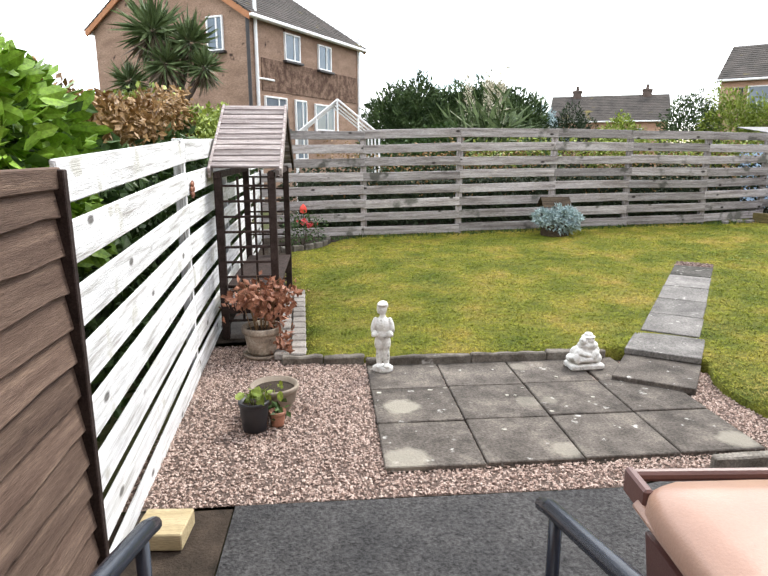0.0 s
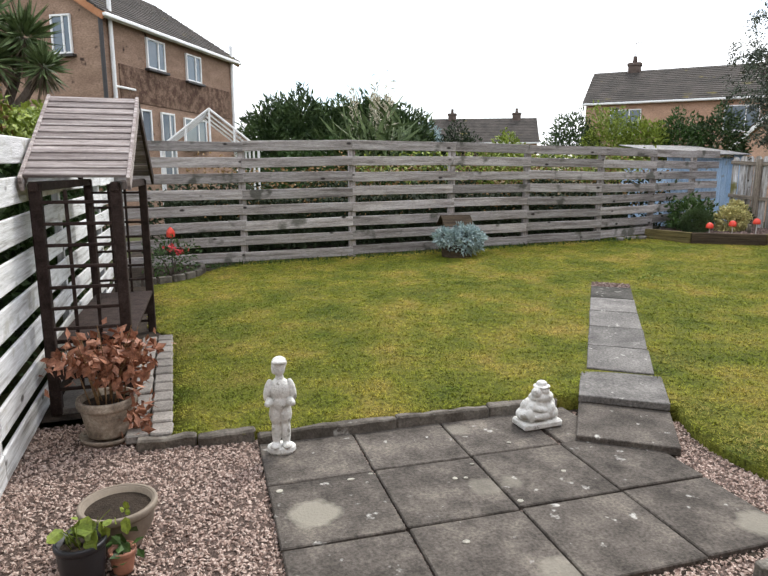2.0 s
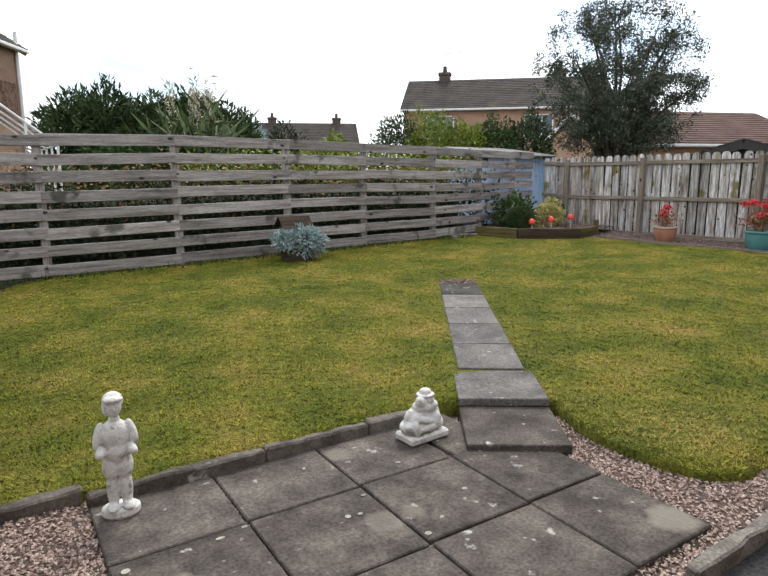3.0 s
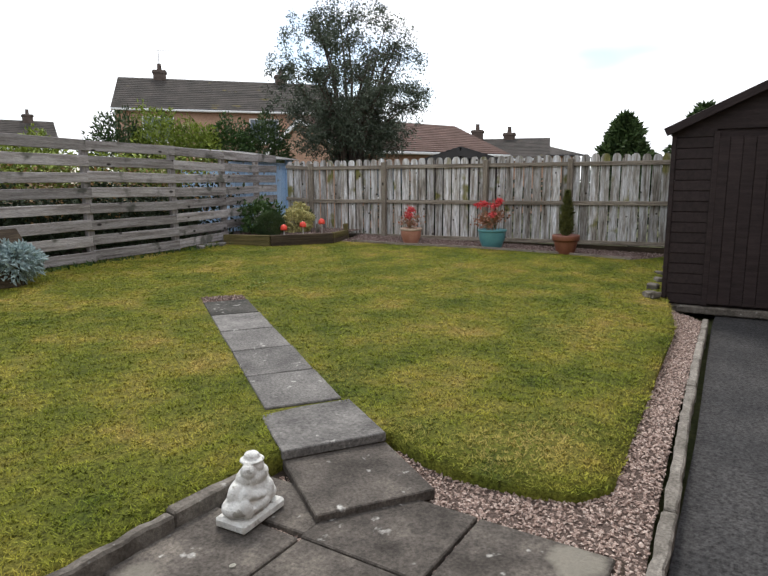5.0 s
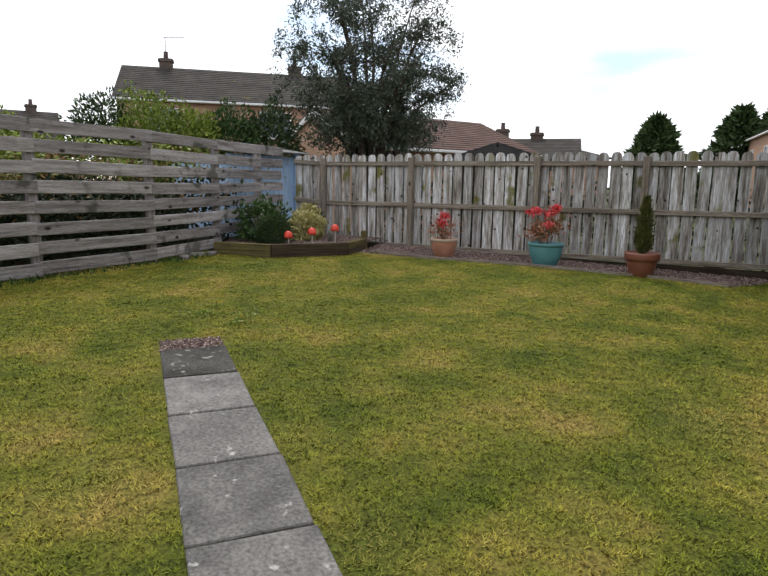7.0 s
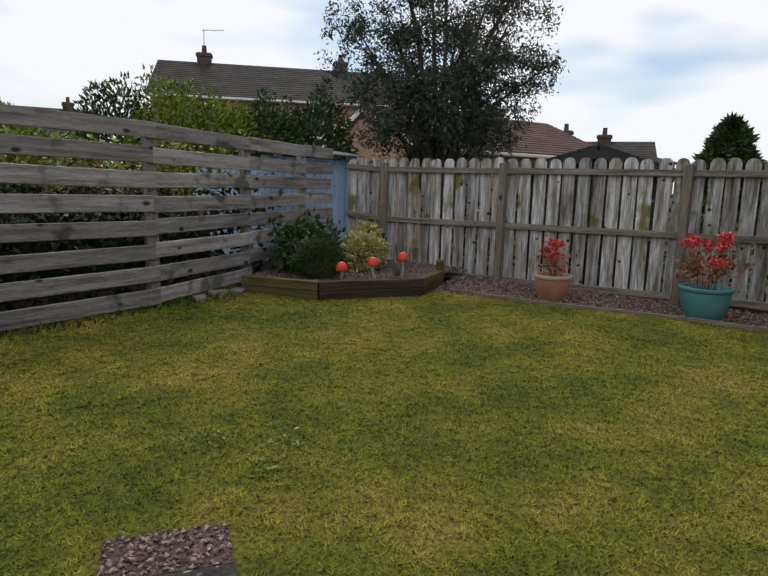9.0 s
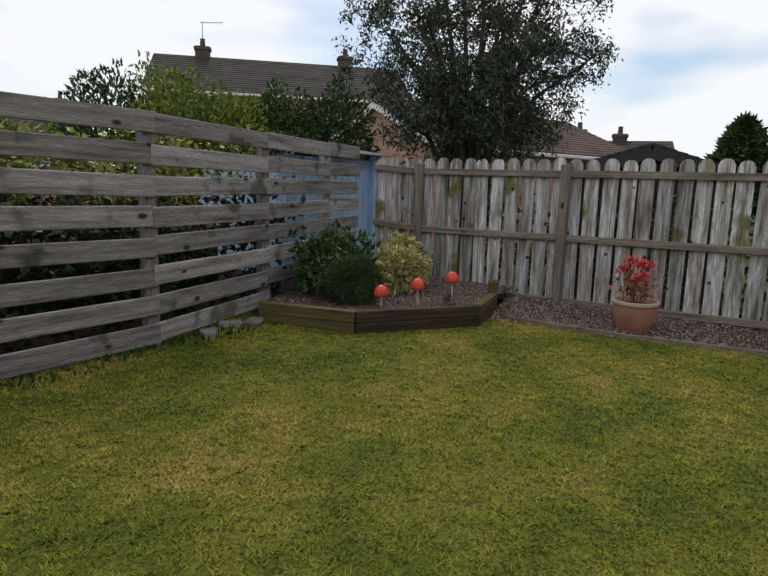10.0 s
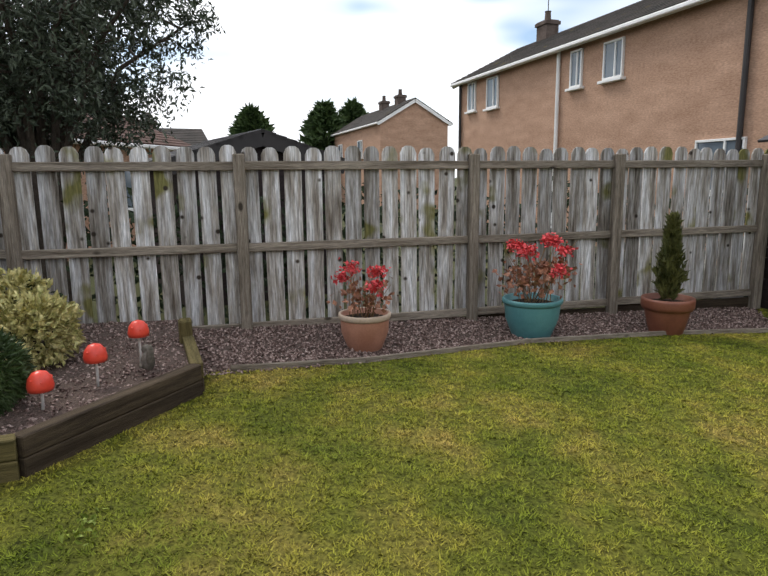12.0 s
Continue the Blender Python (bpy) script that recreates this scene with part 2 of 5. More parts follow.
m_teal = mat("teal glazed plastic", [(0.3, (0.07, 0.22, 0.24)), (0.7, (0.12, 0.31, 0.33))], 4, 80, 0.4, 0.05, fine_amt=0.1)
m_oldpot = mat("flaking cream pot", [(0.3, (0.16, 0.13, 0.10)), (0.55, (0.36, 0.30, 0.24)), (0.75, (0.52, 0.46, 0.38))], 9, 60, 0.85, 0.4)
m_taupe = mat("taupe plastic bowl", [(0.3, (0.19, 0.155, 0.12)), (0.7, (0.29, 0.245, 0.195))], 6, 80, 0.6, 0.1, fine_amt=0.1)
m_black = mat("black plastic", [(0.3, (0.012, 0.012, 0.015)), (0.7, (0.022, 0.022, 0.026))], 5, 60, 0.45, 0.05, fine_amt=0.1)
m_rail = mat("gloss black painted handrail", [(0.3, (0.010, 0.014, 0.022)), (0.7, (0.02, 0.026, 0.04))], 5, 60, 0.25, 0.05, fine_amt=0.1)
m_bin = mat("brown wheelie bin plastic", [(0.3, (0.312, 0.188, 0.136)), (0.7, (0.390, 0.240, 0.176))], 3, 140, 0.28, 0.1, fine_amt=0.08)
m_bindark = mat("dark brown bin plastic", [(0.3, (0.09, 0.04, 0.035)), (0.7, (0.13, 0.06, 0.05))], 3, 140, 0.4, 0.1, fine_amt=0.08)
m_red = mat("red glazed toadstool", [(0.3, (0.72, 0.05, 0.03)), (0.7, (0.85, 0.09, 0.05))], 6, 60, 0.35, 0.0, fine_amt=0.08)
m_stalk = mat("white metal stalk", [(0.3, (0.6, 0.58, 0.55)), (0.7, (0.75, 0.74, 0.72))], 6, 60, 0.5, 0.0, fine_amt=0.08)
m_blueshed = mat("faded blue painted boards", [(0.3, (0.297, 0.446, 0.648)), (0.7, (0.486, 0.634, 0.810))], 3, 30, 0.8, 0.3, (10, 10, 0.8), 0.08, spots=((0.30, 0.27, 0.23), 4.0, 0.64))
m_felt = mat("weathered roofing sheet", [(0.3, (0.15, 0.15, 0.15)), (0.7, (0.40, 0.39, 0.38))], 4, 60, 0.9, 0.3, (6, 1, 6))
m_pallet = mat("planed pine block", [(0.3, (0.34, 0.27, 0.15)), (0.7, (0.48, 0.40, 0.25))], 3, 30, 0.8, 0.2, GRAIN)
m_housebrick = mat("brown brick wall", [(0.3, (0.215, 0.140, 0.100)), (0.7, (0.330, 0.225, 0.165))], 1.2, 14, 0.9, 0.3, (1, 1, 3), spots=((0.06, 0.04, 0.032), 3.0, 0.66))
m_orangebrick = mat("orange brown brick wall", [(0.3, (0.36, 0.222, 0.152)), (0.7, (0.48, 0.31, 0.22))], 1.2, 14, 0.9, 0.3, (1, 1, 3))
m_peb = mat("flaking dark render", [(0.4, (0.085, 0.05, 0.036)), (0.6, (0.19, 0.125, 0.09))], 5.0, 20, 0.95, 0.4)
m_roof = mat("grey brown roof tile", [(0.3, (0.043, 0.040, 0.036)), (0.7, (0.083, 0.072, 0.065))], 1.5, 25, 0.9, 0.3, spots=((0.13, 0.11, 0.04), 1.2, 0.66))
m_redroof = mat("brown red roof tile", [(0.3, (0.090, 0.056, 0.045)), (0.7, (0.143, 0.090, 0.075))], 1.5, 25, 0.9, 0.3)
m_chimney = mat("sooty chimney brick", [(0.3, (0.075, 0.055, 0.046)), (0.7, (0.14, 0.11, 0.095))], 3, 30, 0.9, 0.3)
m_trim = mat("white painted trim", [(0.3, (0.72, 0.72, 0.71)), (0.7, (0.82, 0.82, 0.81))], 3, 40, 0.5, 0.05, fine_amt=0.05)
m_orangetrim = mat("orange brown bargeboard", [(0.3, (0.34, 0.15, 0.07)), (0.7, (0.44, 0.21, 0.11))], 3, 40, 0.6, 0.05, fine_amt=0.1)
m_dark = mat("dark metal pipe", [(0.3, (0.02, 0.018, 0.018)), (0.7, (0.035, 0.03, 0.03))], 3, 40, 0.5, 0.05, fine_amt=0.1)
m_bark = mat("grey brown bark", [(0.3, (0.05, 0.038, 0.03)), (0.7, (0.13, 0.105, 0.085))], 6, 40, 0.95, 0.6, (3, 3, 1))
m_glass = mat("window glass", [(0.3, (0.10, 0.13, 0.16)), (0.7, (0.16, 0.20, 0.24))], 0.8, 10, 0.05, 0.0, fine_amt=0.05)
l_hedge = leafmat("hedge leaf", (0.018, 0.045, 0.010), (0.07, 0.13, 0.028))
l_laurel = leafmat("laurel leaf", (0.08, 0.17, 0.014), (0.26, 0.42, 0.05), 5, 0.35)
l_copper = leafmat("copper leaf", (0.12, 0.065, 0.025), (0.36, 0.22, 0.08), 7)
# dark leaf colour, also worn by the blocks that stand in for shade
l_dark = leafmat("dark evergreen leaf and planting shade", (0.010, 0.018, 0.008), (0.04, 0.062, 0.024), 6, 0.75)
l_tree = leafmat("olive grey leaf", (0.028, 0.038, 0.022), (0.10, 0.125, 0.08), 5, 0.45)
l_conifer = leafmat("conifer foliage", (0.022, 0.045, 0.016), (0.085, 0.13, 0.042), 3)
l_lime = leafmat("lime green leaf", (0.09, 0.14, 0.018), (0.30, 0.36, 0.055), 4)
l_cypress = leafmat("browning cypress foliage", (0.035, 0.045, 0.014), (0.15, 0.15, 0.05), 9)
l_gold = leafmat("variegated golden leaf", (0.20, 0.22, 0.05), (0.72, 0.62, 0.30), 26)
l_silver = leafmat("silver leaf", (0.20, 0.29, 0.30), (0.50, 0.60, 0.60), 18)
l_palm = leafmat("cabbage tree leaf", (0.05, 0.08, 0.03), (0.18, 0.24, 0.10), 4)
l_dead = leafmat("dry frond", (0.10, 0.075, 0.05), (0.22, 0.17, 0.12), 4)
l_rust = leafmat("rusty leaf", (0.16, 0.06, 0.035), (0.42, 0.20, 0.12), 14)
l_redfl = leafmat("coral red petal", (0.45, 0.035, 0.04), (0.75, 0.09, 0.10), 16)
l_stem = leafmat("pinkish stem", (0.14, 0.075, 0.035), (0.30, 0.19, 0.09), 14)
l_pampas = leafmat("cream plume", (0.42, 0.38, 0.28), (0.62, 0.58, 0.45), 10)


# ---- mesh helpers ----
def ob_of(name, bm, material, parent=None, m=None, smooth=False):
    me = bpy.data.meshes.new(name)
    bm.to_mesh(me)
    bm.free()
    me.materials.append(material)
    if smooth:
        me.polygons.foreach_set("use_smooth", [True] * len(me.polygons))
    o = new(name, me)
    if parent:
        o.parent = parent
    if m is not None:
        o.matrix_basis = m
    return o


def ob_from(name, verts, faces, material, parent=None):
    me = bpy.data.meshes.new(name)
    me.from_pydata(verts, [], faces)
    me.materials.append(material)
    o = new(name, me)
    if parent:
        o.parent = parent
    return o


def bx(bm, size, m=None, bev=0.0):
    """A box of that size, its edges bevelled, at the pose m."""
    got = bmesh.ops.create_cube(bm, size=1.0)
    vs = got["verts"]
    bmesh.ops.scale(bm, vec=size, verts=vs)
    if bev:
        es = list({e for v in vs for e in v.link_edges})
        got = bmesh.ops.bevel(bm, geom=es, offset=bev, segments=1, affect="EDGES")
        vs = list({v for f in got["faces"] for v in f.verts} | {v for v in vs if v.is_valid})
    if m is not None:
        bmesh.ops.transform(bm, matrix=m, verts=vs)
    return vs


def box(name, size, m, material, parent=None, bev=0.0):
    bm = bmesh.new()
    bx(bm, size, None, bev)
    return ob_of(name, bm, material, parent, m)


def lathe(bm, profile, n=20, m=None):
    """A turned shape from (radius, height) pairs."""
    rings = []
    for r, h in profile:
        rings.append([bm.verts.new((r * math.cos(2 * math.pi * i / n), r * math.sin(2 * math.pi * i / n), h)) for i in range(n)])
    for a, b in zip(rings, rings[1:]):
        for i in range(n):
            bm.faces.new((a[i], a[(i + 1) % n], b[(i + 1) % n], b[i]))
    bm.faces.new(rings[0][::-1])
    bm.faces.new(rings[-1])
    if m is not None:
        bmesh.ops.transform(bm, matrix=m, verts=[v for r in rings for v in r])


def tube(bm, pts, radii, n=8):
    rings = []
    pts = [Vector(p) for p in pts]
    for i, p in enumerate(pts):
        d = (pts[min(i + 1, len(pts) - 1)] - pts[max(i - 1, 0)]).normalized()
        a = d.orthogonal().normalized()
        b = d.cross(a)
        if i and (prev.dot(a) < 0.9):
            a = (prev - d * prev.dot(d)).normalized()
            b = d.cross(a)
        prev = a
        rings.append([bm.verts.new(p + radii[i] * (a * math.cos(2 * math.pi * k / n) + b * math.sin(2 * math.pi * k / n))) for k in range(n)])
    for a, b in zip(rings, rings[1:]):
        for i in range(n):
            bm.faces.new((a[i], a[(i + 1) % n], b[(i + 1) % n], b[i]))
    bm.faces.new(rings[0][::-1])
    bm.faces.new(rings[-1])


def empty(name, x=0, y=0, z=0, rz=0):
    o = new(name)
    o.matrix_basis = pose(x, y, z, 0, 0, rz)
    return o


rng = np.random.default_rng(7)


def leaves(name, pts, size, material, parent=None, ratio=0.5, droop=0.0, outward=None, oval=False):
    """One mesh of folded leaves at the points: a diamond of two triangles each, its tip drooping."""
    pts = np.asarray(pts, float)
    n = len(pts)
    a = rng.normal(size=(n, 3))
    if outward is not None:
        a = a * 0.6 + outward
    a[:, 2] -= droop
    a /= np.linalg.norm(a, axis=1, keepdims=True) + 1e-9
    b = np.cross(a, rng.normal(size=(n, 3)))
    b /= np.linalg.norm(b, axis=1, keepdims=True) + 1e-9
    c = np.cross(a, b)
    s = size * rng.uniform(0.6, 1.35, (n, 1))
    mid = pts + a * s * 0.45 + c * s * 0.08
    if oval:
        near, far = pts + a * s * 0.22 + c * s * 0.05, pts + a * s * 0.72 + c * s * 0.06
        h = b * s * ratio * 0.5
        v = np.stack([pts, near + h * 0.85, far + h * 0.8, pts + a * s, far - h * 0.8, near - h * 0.85], 1).reshape(-1, 3)
        i = np.arange(n) * 6
        f = np.concatenate([np.stack([i, i + j, i + j + 1], 1) for j in (1, 2, 3, 4)])
        return ob_from(name, v.tolist(), f.tolist(), material, parent)
    v = np.stack([pts, mid + b * s * ratio * 0.5, pts + a * s, mid - b * s * ratio * 0.5], 1).reshape(-1, 3)
    i = np.arange(n) * 4
    f = np.concatenate([np.stack([i, i + 1, i + 2], 1), np.stack([i, i + 2, i + 3], 1)])
    return ob_from(name, v.tolist(), f.tolist(), material, parent)


def in_blob(n, centre, radii, shell=0.55, lumps=0.25, seed=0):
    """Points in the outer part of a lumpy ellipsoid, and their outward directions."""
    d = rng.normal(size=(n, 3))
    d /= np.linalg.norm(d, axis=1, keepdims=True)
    k = 1 + lumps * (np.sin(d[:, 0] * 5 + seed) * np.sin(d[:, 1] * 6 + 2 * seed) + np.sin(d[:, 2] * 7 + d[:, 0] * 4 + seed) * 0.6)
    r = (shell + (1 - shell) * rng.random(n) ** 0.6) * k
    return np.asarray(centre) + d * r[:, None] * np.asarray(radii), d


# ---- ground ----
def lawn_z(x, y):
    return -0.02 + 0.021 * x + 0.035 * y


def sheet(name, outline, zf, material, step=0.0, bump=0.0):
    """A ground sheet over an outline, with inner points on a grid, following the height zf."""
    pts = [Vector(p) for p in outline]
    edges = [(i, (i + 1) % len(pts)) for i in range(len(pts))]
    if step:
        xs, ys = [p[0] for p in outline], [p[1] for p in outline]
        for x in np.arange(min(xs), max(xs), step):
            for y in np.arange(min(ys), max(ys), step):
                if inside(x, y, outline):
                    pts.append(Vector((x, y)))
    vs, _, fs, *_ = delaunay_2d_cdt(pts, edges, [], 1, 1e-4)
    verts = [(v.x, v.y, zf(v.x, v.y) + (bump * noise.noise(Vector((v.x * 1.7, v.y * 1.7, 0))) if bump else 0)) for v in vs]
    o = ob_from(name, verts, fs, material)
    o.data.polygons.foreach_set("use_smooth", [True] * len(o.data.polygons))
    return o


def skirt(o, depth):
    """Drops a turned-down edge along the sheet's border."""
    bm = bmesh.new()
    bm.from_mesh(o.data)
    got = bmesh.ops.extrude_edge_only(bm, edges=[e for e in bm.edges if e.is_boundary])
    for v in got["geom"]:
        if isinstance(v, bmesh.types.BMVert):
            v.co.z -= depth
    bm.to_mesh(o.data)
    bm.free()


def inside(x, y, outline):
    hit = False
    for (ax, ay), (bx_, by) in zip(outline, outline[1:] + outline[:1]):
        if (ay > y) != (by > y) and x < (bx_ - ax) * (y - ay) / (by - ay) + ax:
            hit = not hit
    return hit


def scatter(outline, density):
    xs, ys = np.array([p[0] for p in outline]), np.array([p[1] for p in outline])
    n = int(density * (xs.max() - xs.min()) * (ys.max() - ys.min()))
    x, y = rng.uniform(xs.min(), xs.max(), n), rng.uniform(ys.min(), ys.max(), n)
    hit = np.zeros(n, bool)
    for (ax, ay), (bx_, by) in zip(outline, outline[1:] + outline[:1]):
        cross = ((ay > y) != (by > y)) & (x < (bx_ - ax) * (y - ay) / (by - ay + 1e-12) + ax)
        hit ^= cross
    return x[hit], y[hit]


def stones(name, outline, zf, size, density, material, parent):
    """Loose angular stones, one mesh."""
    x, y = scatter(outline, density)
    n = len(x)
    base = np.array([(1, 0, 0), (-1, 0, 0), (0, 1, 0), (0, -1, 0), (0, 0, 1), (0, 0, -1)], float)
    f0 = np.array([(0, 2, 4), (2, 1, 4), (1, 3, 4), (3, 0, 4), (2, 0, 5), (1, 2, 5), (3, 1, 5), (0, 3, 5)])
    s = size * rng.uniform(0.5, 1.25, (n, 1, 1)) * np.array([1.0, 0.72, 0.5]) * rng.uniform(0.75, 1.25, (n, 6, 1))
    v = base[None] * s
    q = rng.normal(size=(n, 4)) * np.array([1, 0.35, 0.35, 1])
    q /= np.linalg.norm(q, axis=1, keepdims=True)
    w, u = q[:, :1, None], q[:, None, 1:]
    t = 2 * np.cross(np.broadcast_to(u, v.shape), v)
    v = v + w * t + np.cross(np.broadcast_to(u, v.shape), t)
    v += np.stack([x, y, np.array([zf(a, b) for a, b in zip(x, y)]) + size * 0.25], 1)[:, None]
    f = (np.arange(n) * 6)[:, None, None] + f0[None]
    o = ob_from(name, v.reshape(-1, 3).tolist(), f.reshape(-1, 3).tolist(), material, parent)
    return tagged(o, kind="stuff")


G = 2500
ground = sheet("ground", [(-G, -G), (G, -G), (G, G), (-G, G)], lambda x, y: -0.08, m_field)
tagged(ground, "rough dark green ground around the garden", "ground", kind="structure")

flat = lambda x, y: 0.0
tarmac = sheet("road", [(-0.86, -4.1), (14, -4.1), (14, 0.2), (7.1, 0.06), (3.9, -0.1), (1.88, -0.16), (1.3, -0.27), (-0.8, -0.26)], lambda x, y: -0.008, m_tarmac)
tagged(tarmac, "dark grey worn tarmac drive beside the garden", "tarmac", kind="structure")
soil = sheet("soil_strip", [(-1.4, -4.1), (-0.87, -4.1), (-0.81, -0.27), (-1.4, -0.27)], lambda x, y: -0.02, m_soil)
tagged(soil, "dark damp soil strip along the fence", "soil", kind="structure")

LAWN = [(-0.52, 1.95), (0.0, 1.86), (0.3, 1.80), (2.12, 1.80), (2.41, 1.71), (2.82, 1.39), (2.70, 1.15), (2.63, 0.9), (2.65, 0.5), (2.72, 0.28), (2.9, 0.17), (3.9, 0.22), (6.37, 0.33), (7.75, 0.58), (11.75, 0.84),
        (10.55, 1.5), (10.5, 2.6), (10.27, 4.05), (9.8, 5.5), (9.62, 6.62), (9.25, 6.6), (8.25, 7.25), (7.95, 8.1), (8.1, 8.5), (6.8, 8.2), (3.8, 8.15), (0.3, 8.0), (-0.4, 7.2), (-0.95, 6.75), (-0.85, 4.6), (-0.62, 4.2)]
lawn = sheet("lawn", LAWN, lawn_z, m_grassbed, 0.3)
skirt(lawn, 0.13)
tagged(lawn, "mown green lawn with dry yellow patches", "lawn", kind="structure")

GRAVEL = [(-1.4, -0.26), (0.0, -0.25), (1.3, -0.26), (1.9, -0.1), (2.6, -0.05), (3.9, 0.02), (7.2, 0.15), (7.8, 0.6), (6.37, 0.36), (3.9, 0.25), (2.95, 0.2), (2.75, 0.32), (2.67, 0.6), (2.68, 1.1), (2.78, 1.3), (2.4, 1.6), (2.0, 1.78), (0.0, 1.84), (-0.72, 1.95), (-0.72, 2.45), (-1.4, 2.45)]
gravel = sheet("gravel_bed", GRAVEL, lambda x, y: -0.012 + 0.04 * min(1, max(0, (x - 2.3))), m_gravelbed, 0.3)
tagged(gravel, "pinkish gravel bed around the patio", "gravel", kind="structure")
stones("loose_stones", GRAVEL, lambda x, y: -0.012 + 0.04 * min(1, max(0, (x - 2.3))), 0.0145, 3600, m_stone, gravel)
BORDER = [(9.55, 6.62), (9.8, 5.48), (10.27, 4.03), (10.5, 2.58), (10.55, 1.5), (11.75, 0.82), (11.6, 1.5), (11.45, 2.9), (11.2, 4.5), (10.95, 6.5), (10.75, 7.0)]
border = sheet("gravel_border", BORDER, lambda x, y: lawn_z(x, y) - 0.005, m_gravelbed, 0.3)
tagged(border, "brown pink gravel border along the paling fence", "gravel", kind="structure")
stones("loose_stones", BORDER, lambda x, y: lawn_z(x, y) - 0.005, 0.023, 1200, m_stoned, border)
verge = sheet("fence_verge", [(-1.5, 2.45), (-0.7, 2.45), (-0.7, 4.2), (-0.9, 6.7), (-0.45, 7.25), (0.3, 7.95), (8.0, 8.1), (10.8, 8.8), (10.8, 12.0), (-1.5, 12.0)], lambda x, y: lawn_z(x, y) - 0.012, m_soil, 0.5)
tagged(verge, "dark soil and weeds under the rail fence", "soil", kind="structure")


def grass(name, outline, tufts, per, h, parent):
    """Short mown tufts, their blades leaning outwards, with gaps of thatch between."""
    x, y = scatter(outline, tufts)
    along, side = (x - 2.165) * 0.570 + (y - 1.06) * 0.822, (x - 2.165) * 0.822 - (y - 1.06) * 0.570
    free = (abs(side) > 0.262 + 0.022 * np.sin(9 * along) + 0.014 * np.sin(31 * along)) | (along > 4.63) | (along < 0.2)
    x, y = np.repeat(x[free], per), np.repeat(y[free], per)
    tall = np.repeat(rng.uniform(0.55, 1.35, free.sum()), per)
    n = len(x)
    a, r = rng.uniform(0, 2 * np.pi, n), 0.024 * np.sqrt(rng.random(n))
    x, y = x + r * np.cos(a), y + r * np.sin(a)
    z = lawn_z(x, y) - 0.004
    hh = h * rng.uniform(0.6, 1.2, n) * tall
    w = rng.uniform(0.0032, 0.0060, n)
    la = a + rng.normal(size=n) * 0.7
    lean = rng.uniform(0.5, 2.0, n) * hh
    an = la + np.pi / 2 + rng.normal(size=n) * 0.5
    dx, dy = np.cos(an) * w, np.sin(an) * w
    v = np.stack([np.stack([x - dx, y - dy, z], 1), np.stack([x + dx, y + dy, z], 1), np.stack([x + np.cos(la) * lean, y + np.sin(la) * lean, z + hh], 1)], 1)
    o = ob_from(name, v.reshape(-1, 3).tolist(), np.arange(3 * n).reshape(-1, 3).tolist(), m_grass, parent)
    tagged(o, kind="stuff")


grass("grass_blades", LAWN, 1150, 7, 0.015, lawn)

# ---- patio, path and kerbs ----
patio = empty("patio")
tagged(patio, "patio of weathered grey concrete slabs with pale stains", "patio", kind="structure")


def rough_stone(name, size, m, material, parent, amount=0.012):
    """A worn stone block: a cut-up box with its corners and faces knocked uneven."""
    bm = bmesh.new()
    bx(bm, size, None, min(size) * 0.16)
    long_edges = [e for e in bm.edges if abs(e.verts[0].co.x - e.verts[1].co.x) > size[0] * 0.4]
    bmesh.ops.subdivide_edges(bm, edges=long_edges, cuts=max(2, int(size[0] / 0.07)), use_grid_fill=True)
    seed = rng.uniform(0, 50)
    for v in bm.verts:
        q = Vector((v.co.x * 9 + seed, v.co.y * 14, v.co.z * 14))
        v.co += Vector((0.3 * noise.noise(q + Vector((9, 0, 0))), noise.noise(q), noise.noise(q + Vector((0, 7, 0))))) * amount
    return ob_of(name, bm, material, parent, m)


def slab(name, size, m, material, parent):
    return box(name, size, m, material, parent, 0.006)


for i in range(4):
    for j in range(3):
        if i == 3 and j == 2:
            continue
        d = 0.54 if j == 2 else 0.6
        shear = 0.05 if i == 3 else 0.0
        slab("slab", (0.588 - shear, d - 0.014, 0.05), pose(0.3 + 0.6 * i - shear / 2, 0.6 * j + d / 2 + (0.012 * i), -0.006 + rng.uniform(-0.003, 0.003), rng.uniform(-0.3, 0.3), rng.uniform(-0.3, 0.3), rng.uniform(-0.5, 0.5)), m_slab, patio)
slab("slab", (0.34, 0.52, 0.05), pose(1.99, 1.49, -0.006, 0, 0, 2), m_slab, patio)
under = box("patio_base", (2.4, 1.74, 0.03), pose(1.2, 0.87, -0.022), m_soil, patio)
tagged(under, "dark joints between slabs")



def stain(x, y, rx, ry):
    """A thin pale lichen patch with an uneven edge."""
    n = 26
    pts_ = [(x + rx * (1 + 0.16 * noise.noise(Vector((math.cos(a) * 1.6 + x * 9, math.sin(a) * 1.6, y * 7)))) * math.cos(a), y + ry * (1 + 0.16 * noise.noise(Vector((math.cos(a) * 1.6, math.sin(a) * 1.6 + x * 5, y)))) * math.sin(a)) for a in [2 * math.pi * i / n for i in range(n)]]
    v = [(a, b, 0.0235) for a, b in pts_] + [(a, b, 0.018) for a, b in pts_]
    f = [list(range(n))] + [[i, i + n, (i + 1) % n + n, (i + 1) % n] for i in range(n)]
    ob_from("stain", v, f, m_stain, patio)


